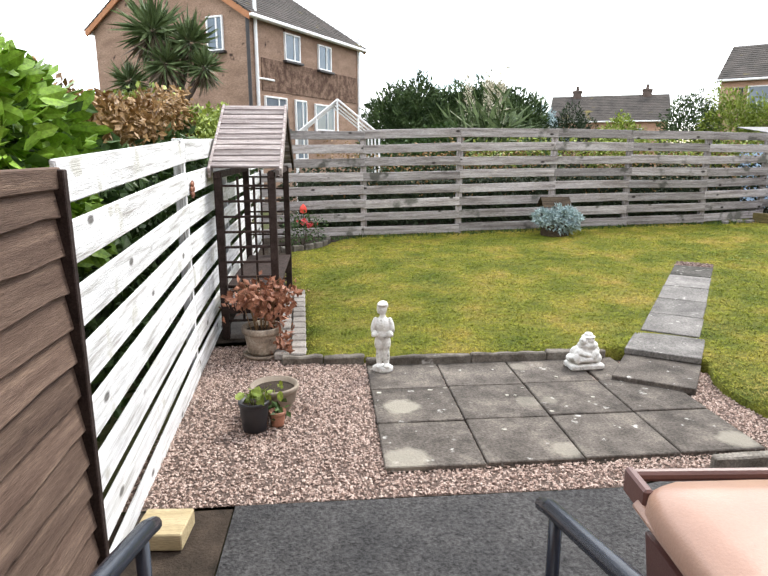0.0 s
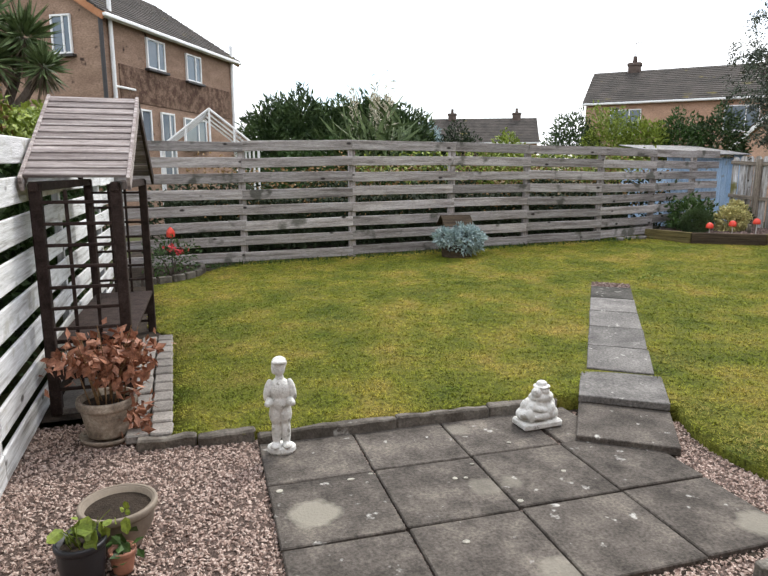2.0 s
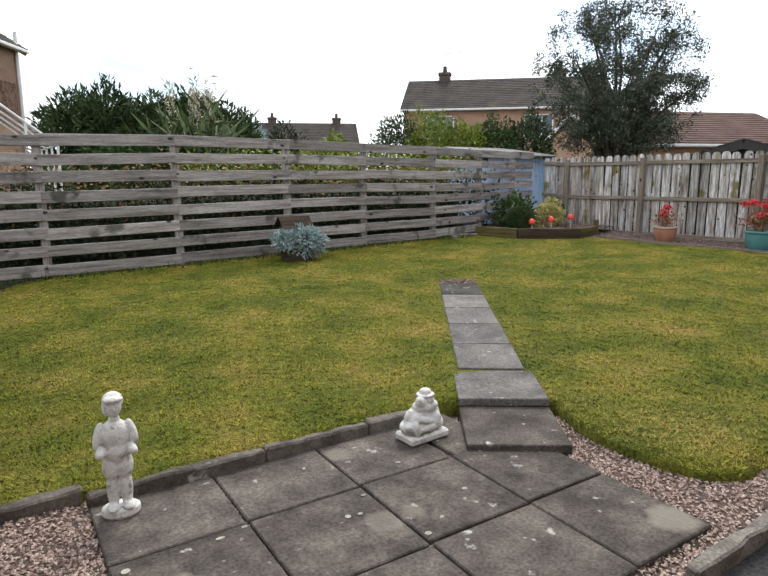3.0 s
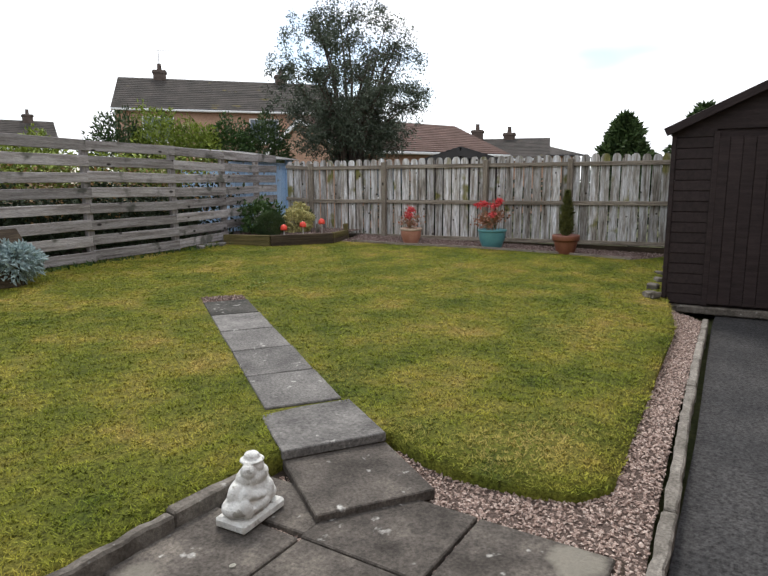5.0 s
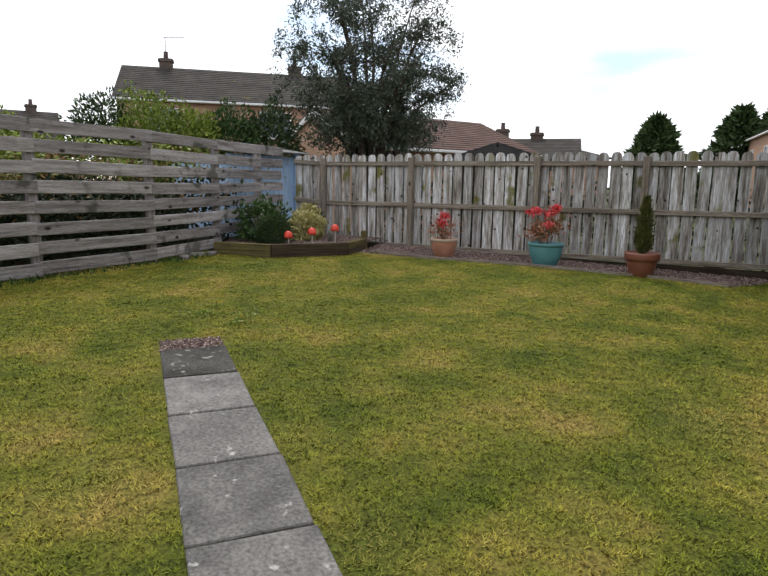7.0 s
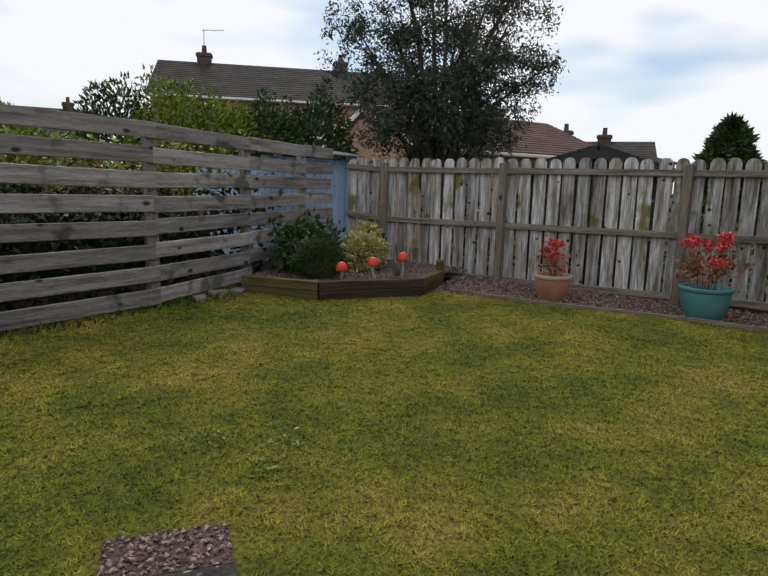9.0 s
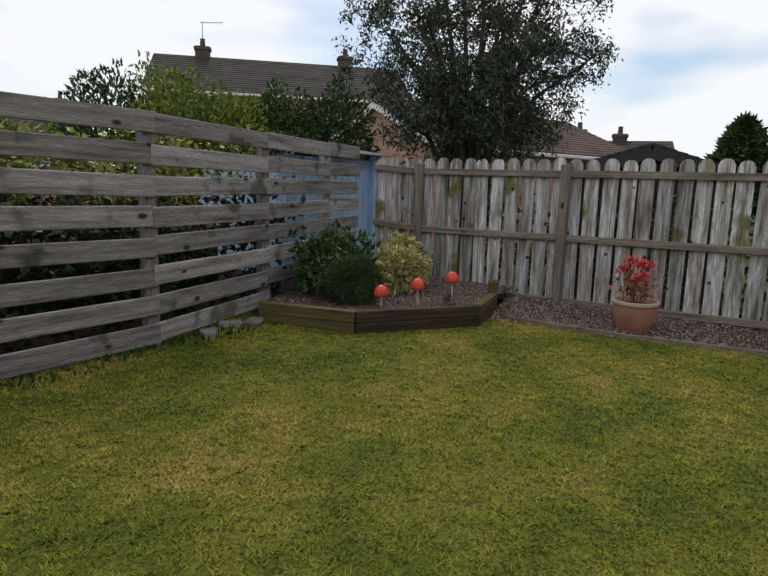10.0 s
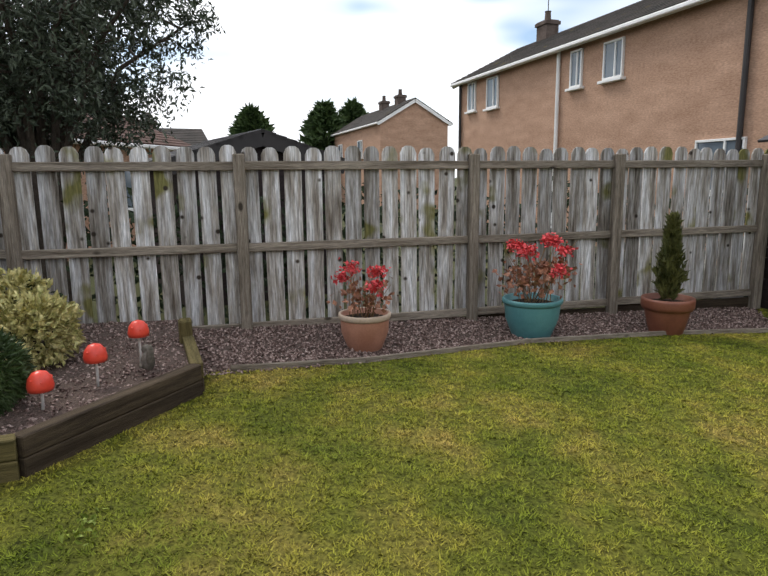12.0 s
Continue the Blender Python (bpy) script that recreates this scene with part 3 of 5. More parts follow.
for args in ((0.82, 0.43, 0.018, 0.014), (0.06, 1.12, 0.018, 0.016), (0.45, 1.14, 0.02, 0.01), (0.57, 1.17, 0.014, 0.01), (1.0, 0.99, 0.014, 0.014), (1.06, 0.98, 0.012, 0.01), (1.23, 0.68, 0.016, 0.014), (1.16, 1.12, 0.014, 0.01), (1.5, 1.32, 0.014, 0.012), (1.62, 0.9, 0.014, 0.012)):
    stain(*args)

path = empty("path")
tagged(path, "line of weathered concrete slabs crossing the lawn", "path", kind="structure")
PD = Vector((0.570, 0.822))
PA = math.degrees(math.atan2(PD.y, PD.x))
for k in range(7):
    c = Vector((2.165, 1.06)) + PD * (0.31 + 0.625 * k - (0.03 if k else 0))
    z = 0.028 if k == 0 else (0.085 if k == 1 else lawn_z(c.x, c.y) - 0.014)
    wide = 0.60 if k < 2 else 0.52 - 0.008 * k
    slab("slab", (0.612, wide, 0.055), pose(c.x, c.y, z, rng.uniform(-0.4, 0.4), (-2.35 if k > 1 else 0) + rng.uniform(-0.3, 0.3), PA + rng.uniform(-0.8, 0.8)), m_pathmoss if k == 6 else m_slab if k == 0 else m_path, path)
PN = Vector((0.822, -0.570))
END = [tuple(Vector((2.165, 1.06)) + PD * s + PN * w) for s, w in ((4.345, -0.235), (4.345, 0.235), (4.60, 0.225), (4.60, -0.225))]
patch = sheet("gravel_patch", END, lambda x, y: lawn_z(x, y) + 0.004, m_gravelbed)
tagged(patch, "small gravel patch at the end of the path", "gravel", kind="structure")
stones("loose_stones", END, lambda x, y: lawn_z(x, y) + 0.004, 0.016, 3000, m_stoned, patch)
c = Vector((2.165, 1.06)) + PD * 0.9
slab("riser", (0.54, 0.52, 0.09), pose(c.x, c.y, 0.012, 0, 0, PA), m_kerb, path)

kerb = empty("lawn_kerb")
tagged(kerb, "low lichened stone kerb between lawn and patio", "kerb", kind="structure")
x = -0.72
while x < 2.05:
    ln = min(rng.uniform(0.55, 0.95), 2.1 - x)
    if x < -0.05:
        ln = min(ln, 0.36)
    y, z = (1.915 - 0.07 * (x + 0.7), 0.012) if x < -0.1 else (1.765, 0.034 + 0.006 * x)
    rough_stone("kerb_stone", (ln - 0.006, 0.07, 0.105), pose(x + ln / 2, y, z - 0.004, 0, rng.uniform(-0.6, 0.6), rng.uniform(-1.5, 1.5)), m_kerb, kerb, 0.016)
    x += ln
drive_kerb = empty("drive_kerb")
tagged(drive_kerb, "narrow concrete kerb edging the tarmac drive", "kerb", kind="structure")
KL = [(1.88, -0.13), (2.75, -0.10), (3.9, -0.03), (5.45, 0.05), (7.15, 0.12)]
for (ax, ay), (bx2, by2) in zip(KL, KL[1:]):
    n = max(1, round((bx2 - ax) / 0.8))
    for i in range(n):
        f0, f1 = i / n, (i + 1) / n
        mx_, my_ = ax + (bx2 - ax) * (f0 + f1) / 2, ay + (by2 - ay) * (f0 + f1) / 2
        rough_stone("kerb_stone", (math.hypot(bx2 - ax, by2 - ay) / n - 0.01, 0.06, 0.14), pose(mx_, my_, 0.005, 0, rng.uniform(-0.5, 0.5), math.degrees(math.atan2(by2 - ay, bx2 - ax))), m_kerbpale, drive_kerb, 0.010)

edging = empty("brick_edging")
tagged(edging, "row of grey brick pavers edging the lawn", "edging", kind="structure")
for row, (x0, w, n, ln) in enumerate([(-0.575, 0.135, 12, 0.187), (-0.72, 0.13, 6, 0.37)]):
    for i in range(n):
        yy = 1.98 + ln * (i + 0.5)
        xx = x0 - 0.04 * (yy - 2)
        box("brick", (w, ln - 0.012, 0.06), pose(xx, yy, lawn_z(xx, yy) - 0.012, rng.uniform(-1, 1), rng.uniform(-1, 1), rng.uniform(-2, 2)), m_brickedge, edging, 0.01)
arch_slab = slab("arch_slab", (0.5, 0.9, 0.05), pose(-1.05, 3.0, 0.055), m_brickedge, None)
tagged(arch_slab, "pale paving slab under the garden arch", "slab", kind="structure")


# ---- fences ----
def plank(name, p, q, z0, z1, thick, material, parent, sag=0.0, height_at=None):
    """A board between two plan points, its middle at heights z0 and z1; the grain runs along its length."""
    d = Vector((q[0] - p[0], q[1] - p[1], z1 - z0))
    bm = bmesh.new()
    bx(bm, (d.length, thick, height_at), None, 0.006)
    for v in bm.verts:
        v.co.z += 0.006 * noise.noise(Vector((v.co.x * 3 + p[0] * 7, z0 * 11, p[1])))
    rz = math.degrees(math.atan2(d.y, d.x))
    ry = -math.degrees(math.asin(d.z / d.length))
    return ob_of(name, bm, material, parent, pose((p[0] + q[0]) / 2, (p[1] + q[1]) / 2, (z0 + z1) / 2, rng.uniform(-1.5, 1.5), ry, rz))


rail_fence = empty("rail_fence")
tagged(rail_fence, "weathered grey horizontal board fence with gaps", "fence", kind="structure")
FL = [(-1.45, 7.80), (0.34, 7.88), (2.08, 7.90), (3.87, 8.02), (5.33, 8.05), (6.84, 8.02), (8.31, 8.40), (9.55, 8.72), (10.25, 8.88)]
tops = [2.12, 2.14, 2.17, 2.17, 2.16, 2.13, 2.12, 2.12, 2.12]
lows = [0.28, 0.30, 0.34, 0.38, 0.41, 0.44, 0.47, 0.50, 0.52]
for i, (p, q) in enumerate(zip(FL, FL[1:])):
    for k in range(8):
        if k == 0 and i >= 6:
            continue
        z0 = lows[i] + 0.07 + (tops[i] - lows[i] - 0.15) * k / 7 + rng.uniform(-0.014, 0.014)
        z1 = lows[i + 1] + 0.07 + (tops[i + 1] - lows[i + 1] - 0.15) * k / 7 + rng.uniform(-0.014, 0.014)
        off = -0.005 * ((i + k) % 2) + rng.uniform(-0.003, 0.003)
        over = rng.uniform(-0.004, 0.05)
        plank("board", (p[0] - 0.003, p[1] + off), (q[0] + over, q[1] + off), z0, z1, 0.022, m_grey, rail_fence, height_at=0.150 + rng.uniform(-0.008, 0.006))
for i, p in enumerate(FL[1:-1]):
    g = lawn_z(*p) - 0.05
    top = tops[i + 1] - 0.05
    box("post", (top - g, 0.085, 0.105), pose(p[0], p[1] + 0.06, (top + g) / 2, 0, 90, rng.uniform(-1, 1)), m_grey, rail_fence, 0.006)

lawn_edging = empty("lawn_edging")
tagged(lawn_edging, "thin weathered timber edging between lawn and gravel", "edging", kind="structure")
EL = [(9.66, 6.45), (9.81, 5.49), (10.28, 4.04), (10.51, 2.59), (10.56, 1.52)]
for p, q in zip(EL, EL[1:]):
    plank("edging_board", p, q, lawn_z(*p) + 0.004, lawn_z(*q) + 0.004, 0.022, m_palerail, lawn_edging, height_at=0.07)

white_fence = empty("white_fence")
tagged(white_fence, "white painted horizontal board fence with dark gaps", "fence", kind="structure")
def fence_dip(y):
    return -0.15 * max(0.0, (2.7 - y) / 3.44)


WL = [(-1.27, -0.84), (-1.36, 1.65), (-1.42, 4.05), (-1.45, 6.4), (-1.47, 7.78)]
for i, (p, q) in enumerate(zip(WL, WL[1:])):
    for k in range(8):
        z = 0.13 + 0.2435 * k
        plank("board", p, q, z + fence_dip(p[1]) + rng.uniform(-0.006, 0.006), z + fence_dip(q[1]) + rng.uniform(-0.006, 0.006), 0.024, m_white, white_fence, height_at=0.168)
    box("post", (1.86, 0.055, 0.06), pose(q[0] - 0.05, q[1], 0.95, 0, 90, 0), m_white, white_fence, 0.005)
box("post", (1.86, 0.045, 0.05), pose(-1.385, 1.65, 0.95, 0, 90, 0), m_white, white_fence, 0.005)

panel = empty("fence_panel")
tagged(panel, "brown stained waney overlap fence panel", "fence", kind="structure")
for k in range(13):
    bm = bmesh.new()
    bx(bm, (2.4, 0.014, 0.165), None, 0.004)
    bmesh.ops.subdivide_edges(bm, edges=[e for e in bm.edges if abs(e.verts[0].co.x - e.verts[1].co.x) > 1.0], cuts=16)
    for v in bm.verts:
        if v.co.z < 0:
            v.co.z += 0.018 * noise.noise(Vector((v.co.x * 2.6, k * 5.1, 0))) + 0.006 * noise.noise(Vector((v.co.x * 9, k, 3)))
    ob_of("slat", bm, m_brown, panel, pose(-1.225, -2.16, 0.06 + 0.132 * k, -9, 0, 90))
box("top_rail", (2.44, 0.045, 0.075), pose(-1.225, -2.16, 1.70, 0, 0, 90), m_brown, panel, 0.005)
box("end_batten", (1.76, 0.035, 0.045), pose(-1.205, -0.955, 0.85, 0, 90, 0), m_arch, panel, 0.004)
for yy in (-1.6, -2.4):
    box("end_batten", (1.70, 0.03, 0.03), pose(-1.245, yy, 0.86, 0, 90, 0), m_brown, panel, 0.004)

paling = empty("paling_fence")
tagged(paling, "silvered upright paling fence with rounded tops", "fence", kind="structure")
PL = [(10.68, 8.93), (10.73, 8.24), (10.875, 6.44), (11.16, 4.32), (11.375, 2.77), (11.62, 0.95), (11.9, -0.9)]


def paling_mesh(w, h):
    bm = bmesh.new()
    pr = [(-w / 2, 0), (w / 2, 0), (w / 2, h - w * 0.42), (w * 0.36, h - w * 0.12), (w * 0.16, h), (-w * 0.16, h), (-w * 0.36, h - w * 0.12), (-w / 2, h - w * 0.42)]
    a = [bm.verts.new((0.009, x, z)) for x, z in pr]
    b = [bm.verts.new((-0.009, x, z)) for x, z in pr]
    bm.faces.new(a)
    bm.faces.new(b[::-1])
    for i in range(len(pr)):
        j = (i + 1) % len(pr)
        bm.faces.new((a[j], a[i], b[i], b[j]))
    me = bpy.data.meshes.new("paling")
    bmesh.ops.recalc_face_normals(bm, faces=bm.faces)
    bm.to_mesh(me)
    bm.free()
    me.materials.append(m_pale)
    return me


pal_meshes = [paling_mesh(0.140 + 0.006 * i, 1.60) for i in range(3)]
for i, (p, q) in enumerate(zip(PL, PL[1:])):
    d = Vector((q[0] - p[0], q[1] - p[1]))
    n = round(d.length / 0.172)
    rz = math.degrees(math.atan2(d.y, d.x)) - 90
    for k in range(n):
        f = (k + 0.5) / n
        x, y = p[0] + d.x * f + 0.035, p[1] + d.y * f
        o = new("paling", pal_meshes[int(rng.integers(3))])
        o.parent = paling
        o.matrix_basis = pose(x, y, 2.005 - 1.60 + rng.uniform(-0.015, 0.012), rng.uniform(-0.6, 0.6), rng.uniform(-0.5, 0.5), rz)
    for z in (0.43, 1.14, 1.84):
        plank("rail", p, q, z + (0.05 if i == 0 else 0), z, 0.042, m_palerail, paling, height_at=0.075)
    plank("gravel_board", (p[0] + 0.02, p[1]), (q[0] + 0.02, q[1]), 0.33, 0.31, 0.025, m_sleeper, paling, height_at=0.12)
for p in PL[1:]:
    box("post", (1.72, 0.095, 0.095), pose(p[0] - 0.035, p[1], 1.08, 0, 90, rng.uniform(-2, 2)), m_palerail, paling, 0.008)

# ---- own house behind the start, steps and handrails ----
home = empty("home_wall", 0, -4.3, 0)
tagged(home, "plain brown brick house wall with a back door opening", "house", kind="structure")
for sx, cx, sz, cz in ((6, -3.75, 5.2, 2.6), (12, 6.25, 5.2, 2.6), (1.0, -0.25, 2.8, 3.8)):
    box("wall", (sx, 0.25, sz), pose(cx, 0, cz), m_housebrick, home)
box("door", (0.98, 0.05, 2.1), pose(-0.25, -0.05, 1.35), m_trim, home, 0.01)
landing = empty("doorstep")
tagged(landing, "low concrete doorstep with one tread", "step", kind="structure")
box("tread", (1.02, 1.9, 0.3), pose(-0.24, -3.22, 0.148), m_slab, landing, 0.012)
box("tread", (1.02, 0.3, 0.15), pose(-0.24, -2.12, 0.072), m_slab, landing, 0.012)


def handrail(x0, x1, label):
    o = empty("handrail", x0, -1.75, 0)
    bm = bmesh.new()
    tube(bm, [(0, 0.04, 0.845), (0.02 * (x1 - x0), -0.02, 0.87), ((x1 - x0) * 0.5, -0.75, 1.02), (x1 - x0, -2.3, 1.2)], [0.02, 0.024, 0.024, 0.024], 12)
    ob_of("rail", bm, m_rail, o, smooth=True)
    for f, y in ((0.06, -0.05), (0.9, -2.1)):
        bm = bmesh.new()
        tube(bm, [((x1 - x0) * f, y, 0.0 if f < 0.5 else 0.3), ((x1 - x0) * f, y, 0.86 if f < 0.5 else 1.16)], [0.018, 0.018], 10)
        ob_of("upright", bm, m_rail, o, smooth=True)
    tagged(o, label, "handrail", "handrails at the doorstep")


handrail(-0.755, -0.86, "gloss black steel handrail beside the doorstep")
handrail(0.28, 0.36, "gloss black steel handrail beside the doorstep")


def wheelie_bin(x, y, rz):
    o = empty("wheelie_bin", x, y, 0, rz)
    bm = bmesh.new()
    lo = [bm.verts.new((sx * 0.21, sy * 0.24, 0.06)) for sx, sy in ((-1, -1), (1, -1), (1, 1), (-1, 1))]
    hi = [bm.verts.new((sx * 0.28, sy * 0.32, 0.93)) for sx, sy in ((-1, -1), (1, -1), (1, 1), (-1, 1))]
    bm.faces.new(lo[::-1]), bm.faces.new(hi)
    for i in range(4):
        bm.faces.new((lo[i], lo[(i + 1) % 4], hi[(i + 1) % 4], hi[i]))
    bmesh.ops.bevel(bm, geom=list(bm.edges), offset=0.03, segments=2, affect="EDGES")
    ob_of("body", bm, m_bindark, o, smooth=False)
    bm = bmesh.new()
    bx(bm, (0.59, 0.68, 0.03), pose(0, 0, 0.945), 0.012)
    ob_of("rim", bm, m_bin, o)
    bm = bmesh.new()
    n, rows = 18, []
    for j, (s, z) in enumerate(((1.0, 0.0), (0.99, 0.035), (0.93, 0.06), (0.7, 0.078), (0.3, 0.085))):
        rows.append([bm.verts.new((0.30 * s * math.copysign(abs(math.cos(a)) ** 0.3, math.cos(a)), 0.345 * s * math.copysign(abs(math.sin(a)) ** 0.3, math.sin(a)), 0.955 + z)) for a in [2 * math.pi * (i + 0.5) / n for i in range(n)]])
    for a, b in zip(rows, rows[1:]):
        for i in range(n):
            bm.faces.new((a[i], a[(i + 1) % n], b[(i + 1) % n], b[i]))
    bm.faces.new(rows[-1])
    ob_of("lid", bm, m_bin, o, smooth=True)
    bm = bmesh.new()
    tube(bm, [(-0.27, 0.40, 0.985), (0.27, 0.40, 0.985)], [0.016, 0.016], 10)
    for sx in (-0.27, 0.27):
        bx(bm, (0.025, 0.12, 0.07), pose(sx, 0.36, 0.965), 0.006)
    ob_of("handle", bm, m_bindark, o)
    for sx in (-0.25, 0.25):
        bm = bmesh.new()
        lathe(bm, [(0.02, -0.02), (0.09, -0.02), (0.1, 0.0), (0.09, 0.02), (0.02, 0.02)], 18, pose(sx, 0.26, 0.1, 0, 90, 0))
        ob_of("wheel", bm, m_black, o)
    tagged(o, "brown plastic wheelie bin with closed lid on the tarmac", "bin")


wheelie_bin(0.71, -2.24, -4)

block = box("timber_block", (0.23, 0.22, 0.085), pose(-1.1, -0.49, 0.03, 0, 0, -4), m_pallet, None, 0.006)
tagged(block, "short pale pine offcut lying on the soil", "timber block")

# ---- garden shed ----
shed = empty("garden_shed", 7.75, 0.62, 0, 3.5)
tagged(shed, "dark brown timber garden shed with shiplap walls and closed door", "shed")
SHW, SHL, SHE, SHR = 2.2, 3.9, 2.08, 2.62
for k in range(17):
    z = 0.11 + 0.118 * k
    box("cladding_board", (SHL, 0.02, 0.114), pose(SHL / 2, 0.0, z + 0.059, -3, 0, 0), m_shed, shed, 0.004)
    box("cladding_board", (0.42, 0.02, 0.114), pose(0.0, -0.21, z + 0.059, -3, 0, -90), m_shed, shed, 0.004)
    box("cladding_board", (0.75, 0.02, 0.114), pose(0.0, -1.83, z + 0.059, -3, 0, -90), m_shed, shed, 0.004)
bm = bmesh.new()
bx(bm, (SHL - 0.06, SHW - 0.06, 2.0), pose(SHL / 2, -SHW / 2, 1.1))
ob_of("body", bm, m_shed, shed)
bm = bmesh.new()
g = [bm.verts.new((-0.008, y, z)) for y, z in ((0, 2.08), (-SHW, 2.08), (-SHW / 2, 2.6))]
h = [bm.verts.new((0.03, y, z)) for y, z in ((0, 2.08), (-SHW, 2.08), (-SHW / 2, 2.6))]
bm.faces.new(g), bm.faces.new(h[::-1])
for i in range(3):
    bm.faces.new((g[(i + 1) % 3], g[i], h[i], h[(i + 1) % 3]))
ob_of("gable", bm, m_shed, shed)
for i in range(8):
    box("door_board", (0.03, 0.121, 1.86), pose(-0.016, -0.49 - 0.124 * i, 1.06), m_shed, shed, 0.004)
box("door_frame", (0.045, 0.06, 1.95), pose(-0.012, -0.42, 1.08), m_shed, shed, 0.004)
box("corner_trim", (0.05, 0.05, 2.03), pose(-0.005, 0.005, 1.09), m_shed, shed, 0.005)
for s in (1, -1):
    ang = math.degrees(math.atan2(0.52, SHW / 2))
    box("roof_panel", (SHL + 0.25, 1.36, 0.03), pose(SHL / 2, -SHW / 2 + s * 0.58, 2.37, -s * ang, 0, 0), m_dark, shed, 0.004)
    box("bargeboard", (0.03, 1.36, 0.09), pose(-0.13, -SHW / 2 + s * 0.58, 2.345, -s * ang, 0, 0), m_shed, shed, 0.004)
box("base_stone", (SHL, 0.10, 0.09), pose(SHL / 2, -0.03, 0.055), m_kerb, shed, 0.015)
box("base_stone", (0.12, SHW, 0.09), pose(0.02, -SHW / 2, 0.05), m_kerb, shed, 0.015)
for i in range(7):
    rub = rough_stone("rubble_stone", (0.16 + 0.1 * rng.random(), 0.13, 0.08), pose(7.6 + 0.6 * i + 0.1 * rng.random(), 0.74 + 0.035 * i + 0.06 * rng.random(), lawn_z(8, 0.7) + 0.025, 3, 4, 40 * rng.random()), m_kerb, None, 0.03)
    tagged(rub, "loose grey stone beside the shed base", "stone", "loose stones by the shed")


# ---- garden arch ----
arch = empty("garden_arch")
tagged(arch, "dark brown trellis garden arch with a slatted pitched roof", "arch")
AX0, AX1, AY0, AY1, ARY, ARZ, AEZ = -1.28, -0.80, 2.56, 4.50, 3.53, 2.24, 1.64
for x in (AX0, AX1):
    for y in (AY0, AY1):
        box("post", (0.07, 0.07, 1.56), pose(x, y, 0.82), m_arch, arch, 0.006)
for y in (AY0, AY1):
    for k in range(10):
        box("trellis_bar", (AX1 - AX0, 0.022, 0.022), pose((AX0 + AX1) / 2, y - 0.02, 0.22 + 0.14 * k), m_arch, arch, 0.003)
    for f in (0.36, 0.66):
        box("trellis_bar", (0.022, 0.02, 1.36), pose(AX0 + (AX1 - AX0) * f, y + 0.005, 0.88), m_arch, arch, 0.003)
    box("cross_rail", (AX1 - AX0 + 0.04, 0.05, 0.08), pose((AX0 + AX1) / 2, y - 0.012, 0.33), m_arch, arch, 0.004)
box("seat", (0.5, AY1 - AY0 - 0.2, 0.03), pose(-1.02, (AY0 + AY1) / 2, 0.52), m_arch, arch, 0.004)
for x in (AX0, AX1):
    box("top_beam", (0.05, AY1 - AY0 + 0.1, 0.06), pose(x, (AY0 + AY1) / 2, 1.58), m_arch, arch, 0.004)
for s in (1, -1):
    dy, dz = (ARY - (AY0 - 0.06)), ARZ - AEZ
    ln, ang = math.hypot(dy, dz), math.degrees(math.atan2(dz, dy))
    for k in range(12):
        f = (k + 0.5) / 12
        y = ARY - s * dy * f
        z = ARZ - dz * f
        box("roof_slat", (AX1 - AX0 + 0.16, ln / 12 - 0.006, 0.022), pose((AX0 + AX1) / 2 + 0.01, y, z, s * (ang - 5), 0, 0), m_archroof, arch, 0.004)
    for x in (AX0 - 0.06, AX1 + 0.09):
        box("bargeboard", (0.024, ln + 0.04, 0.10), pose(x, ARY - s * dy / 2, ARZ - dz / 2 - 0.035, s * ang, 0, 0), m_archroof if s > 0 else m_arch, arch, 0.004)

fl = empty("flower_ornament", -1.335, 1.75, 1.50)
tagged(fl, "small faded red flower ornament on the white fence", "ornament")
bm = bmesh.new()
for k in range(6):
    a = k * math.pi / 3
    bx(bm, (0.018, 0.05, 0.045), pose(0, 0.035 * math.cos(a), 0.045 * math.sin(a), 0, 0, 0) @ pose(0, 0, 0, math.degrees(a)), 0.012)
bx(bm, (0.03, 0.04, 0.04), None, 0.01)
ob_of("petals", bm, l_rust, fl)


# ---- statues and pots ----
def blobmesh(parts, name, material, parent=None, m=None):
    """Rounded lumps joined and remeshed into one carved shape. parts: centre, radii, turn."""
    bm = bmesh.new()
    for c, r, rot in parts:
        bmesh.ops.create_icosphere(bm, subdivisions=3, radius=1.0, matrix=pose(*c, *rot) @ Matrix.Diagonal((*r, 1)))
    o = ob_of(name, bm, material, parent, m)
    md = o.modifiers.new("remesh", "REMESH")
    md.mode, md.voxel_size = "VOXEL", 0.0045
    md.use_smooth_shade = True
    sm = o.modifiers.new("smooth", "SMOOTH")
    sm.factor, sm.iterations = 0.5, 2
    return o


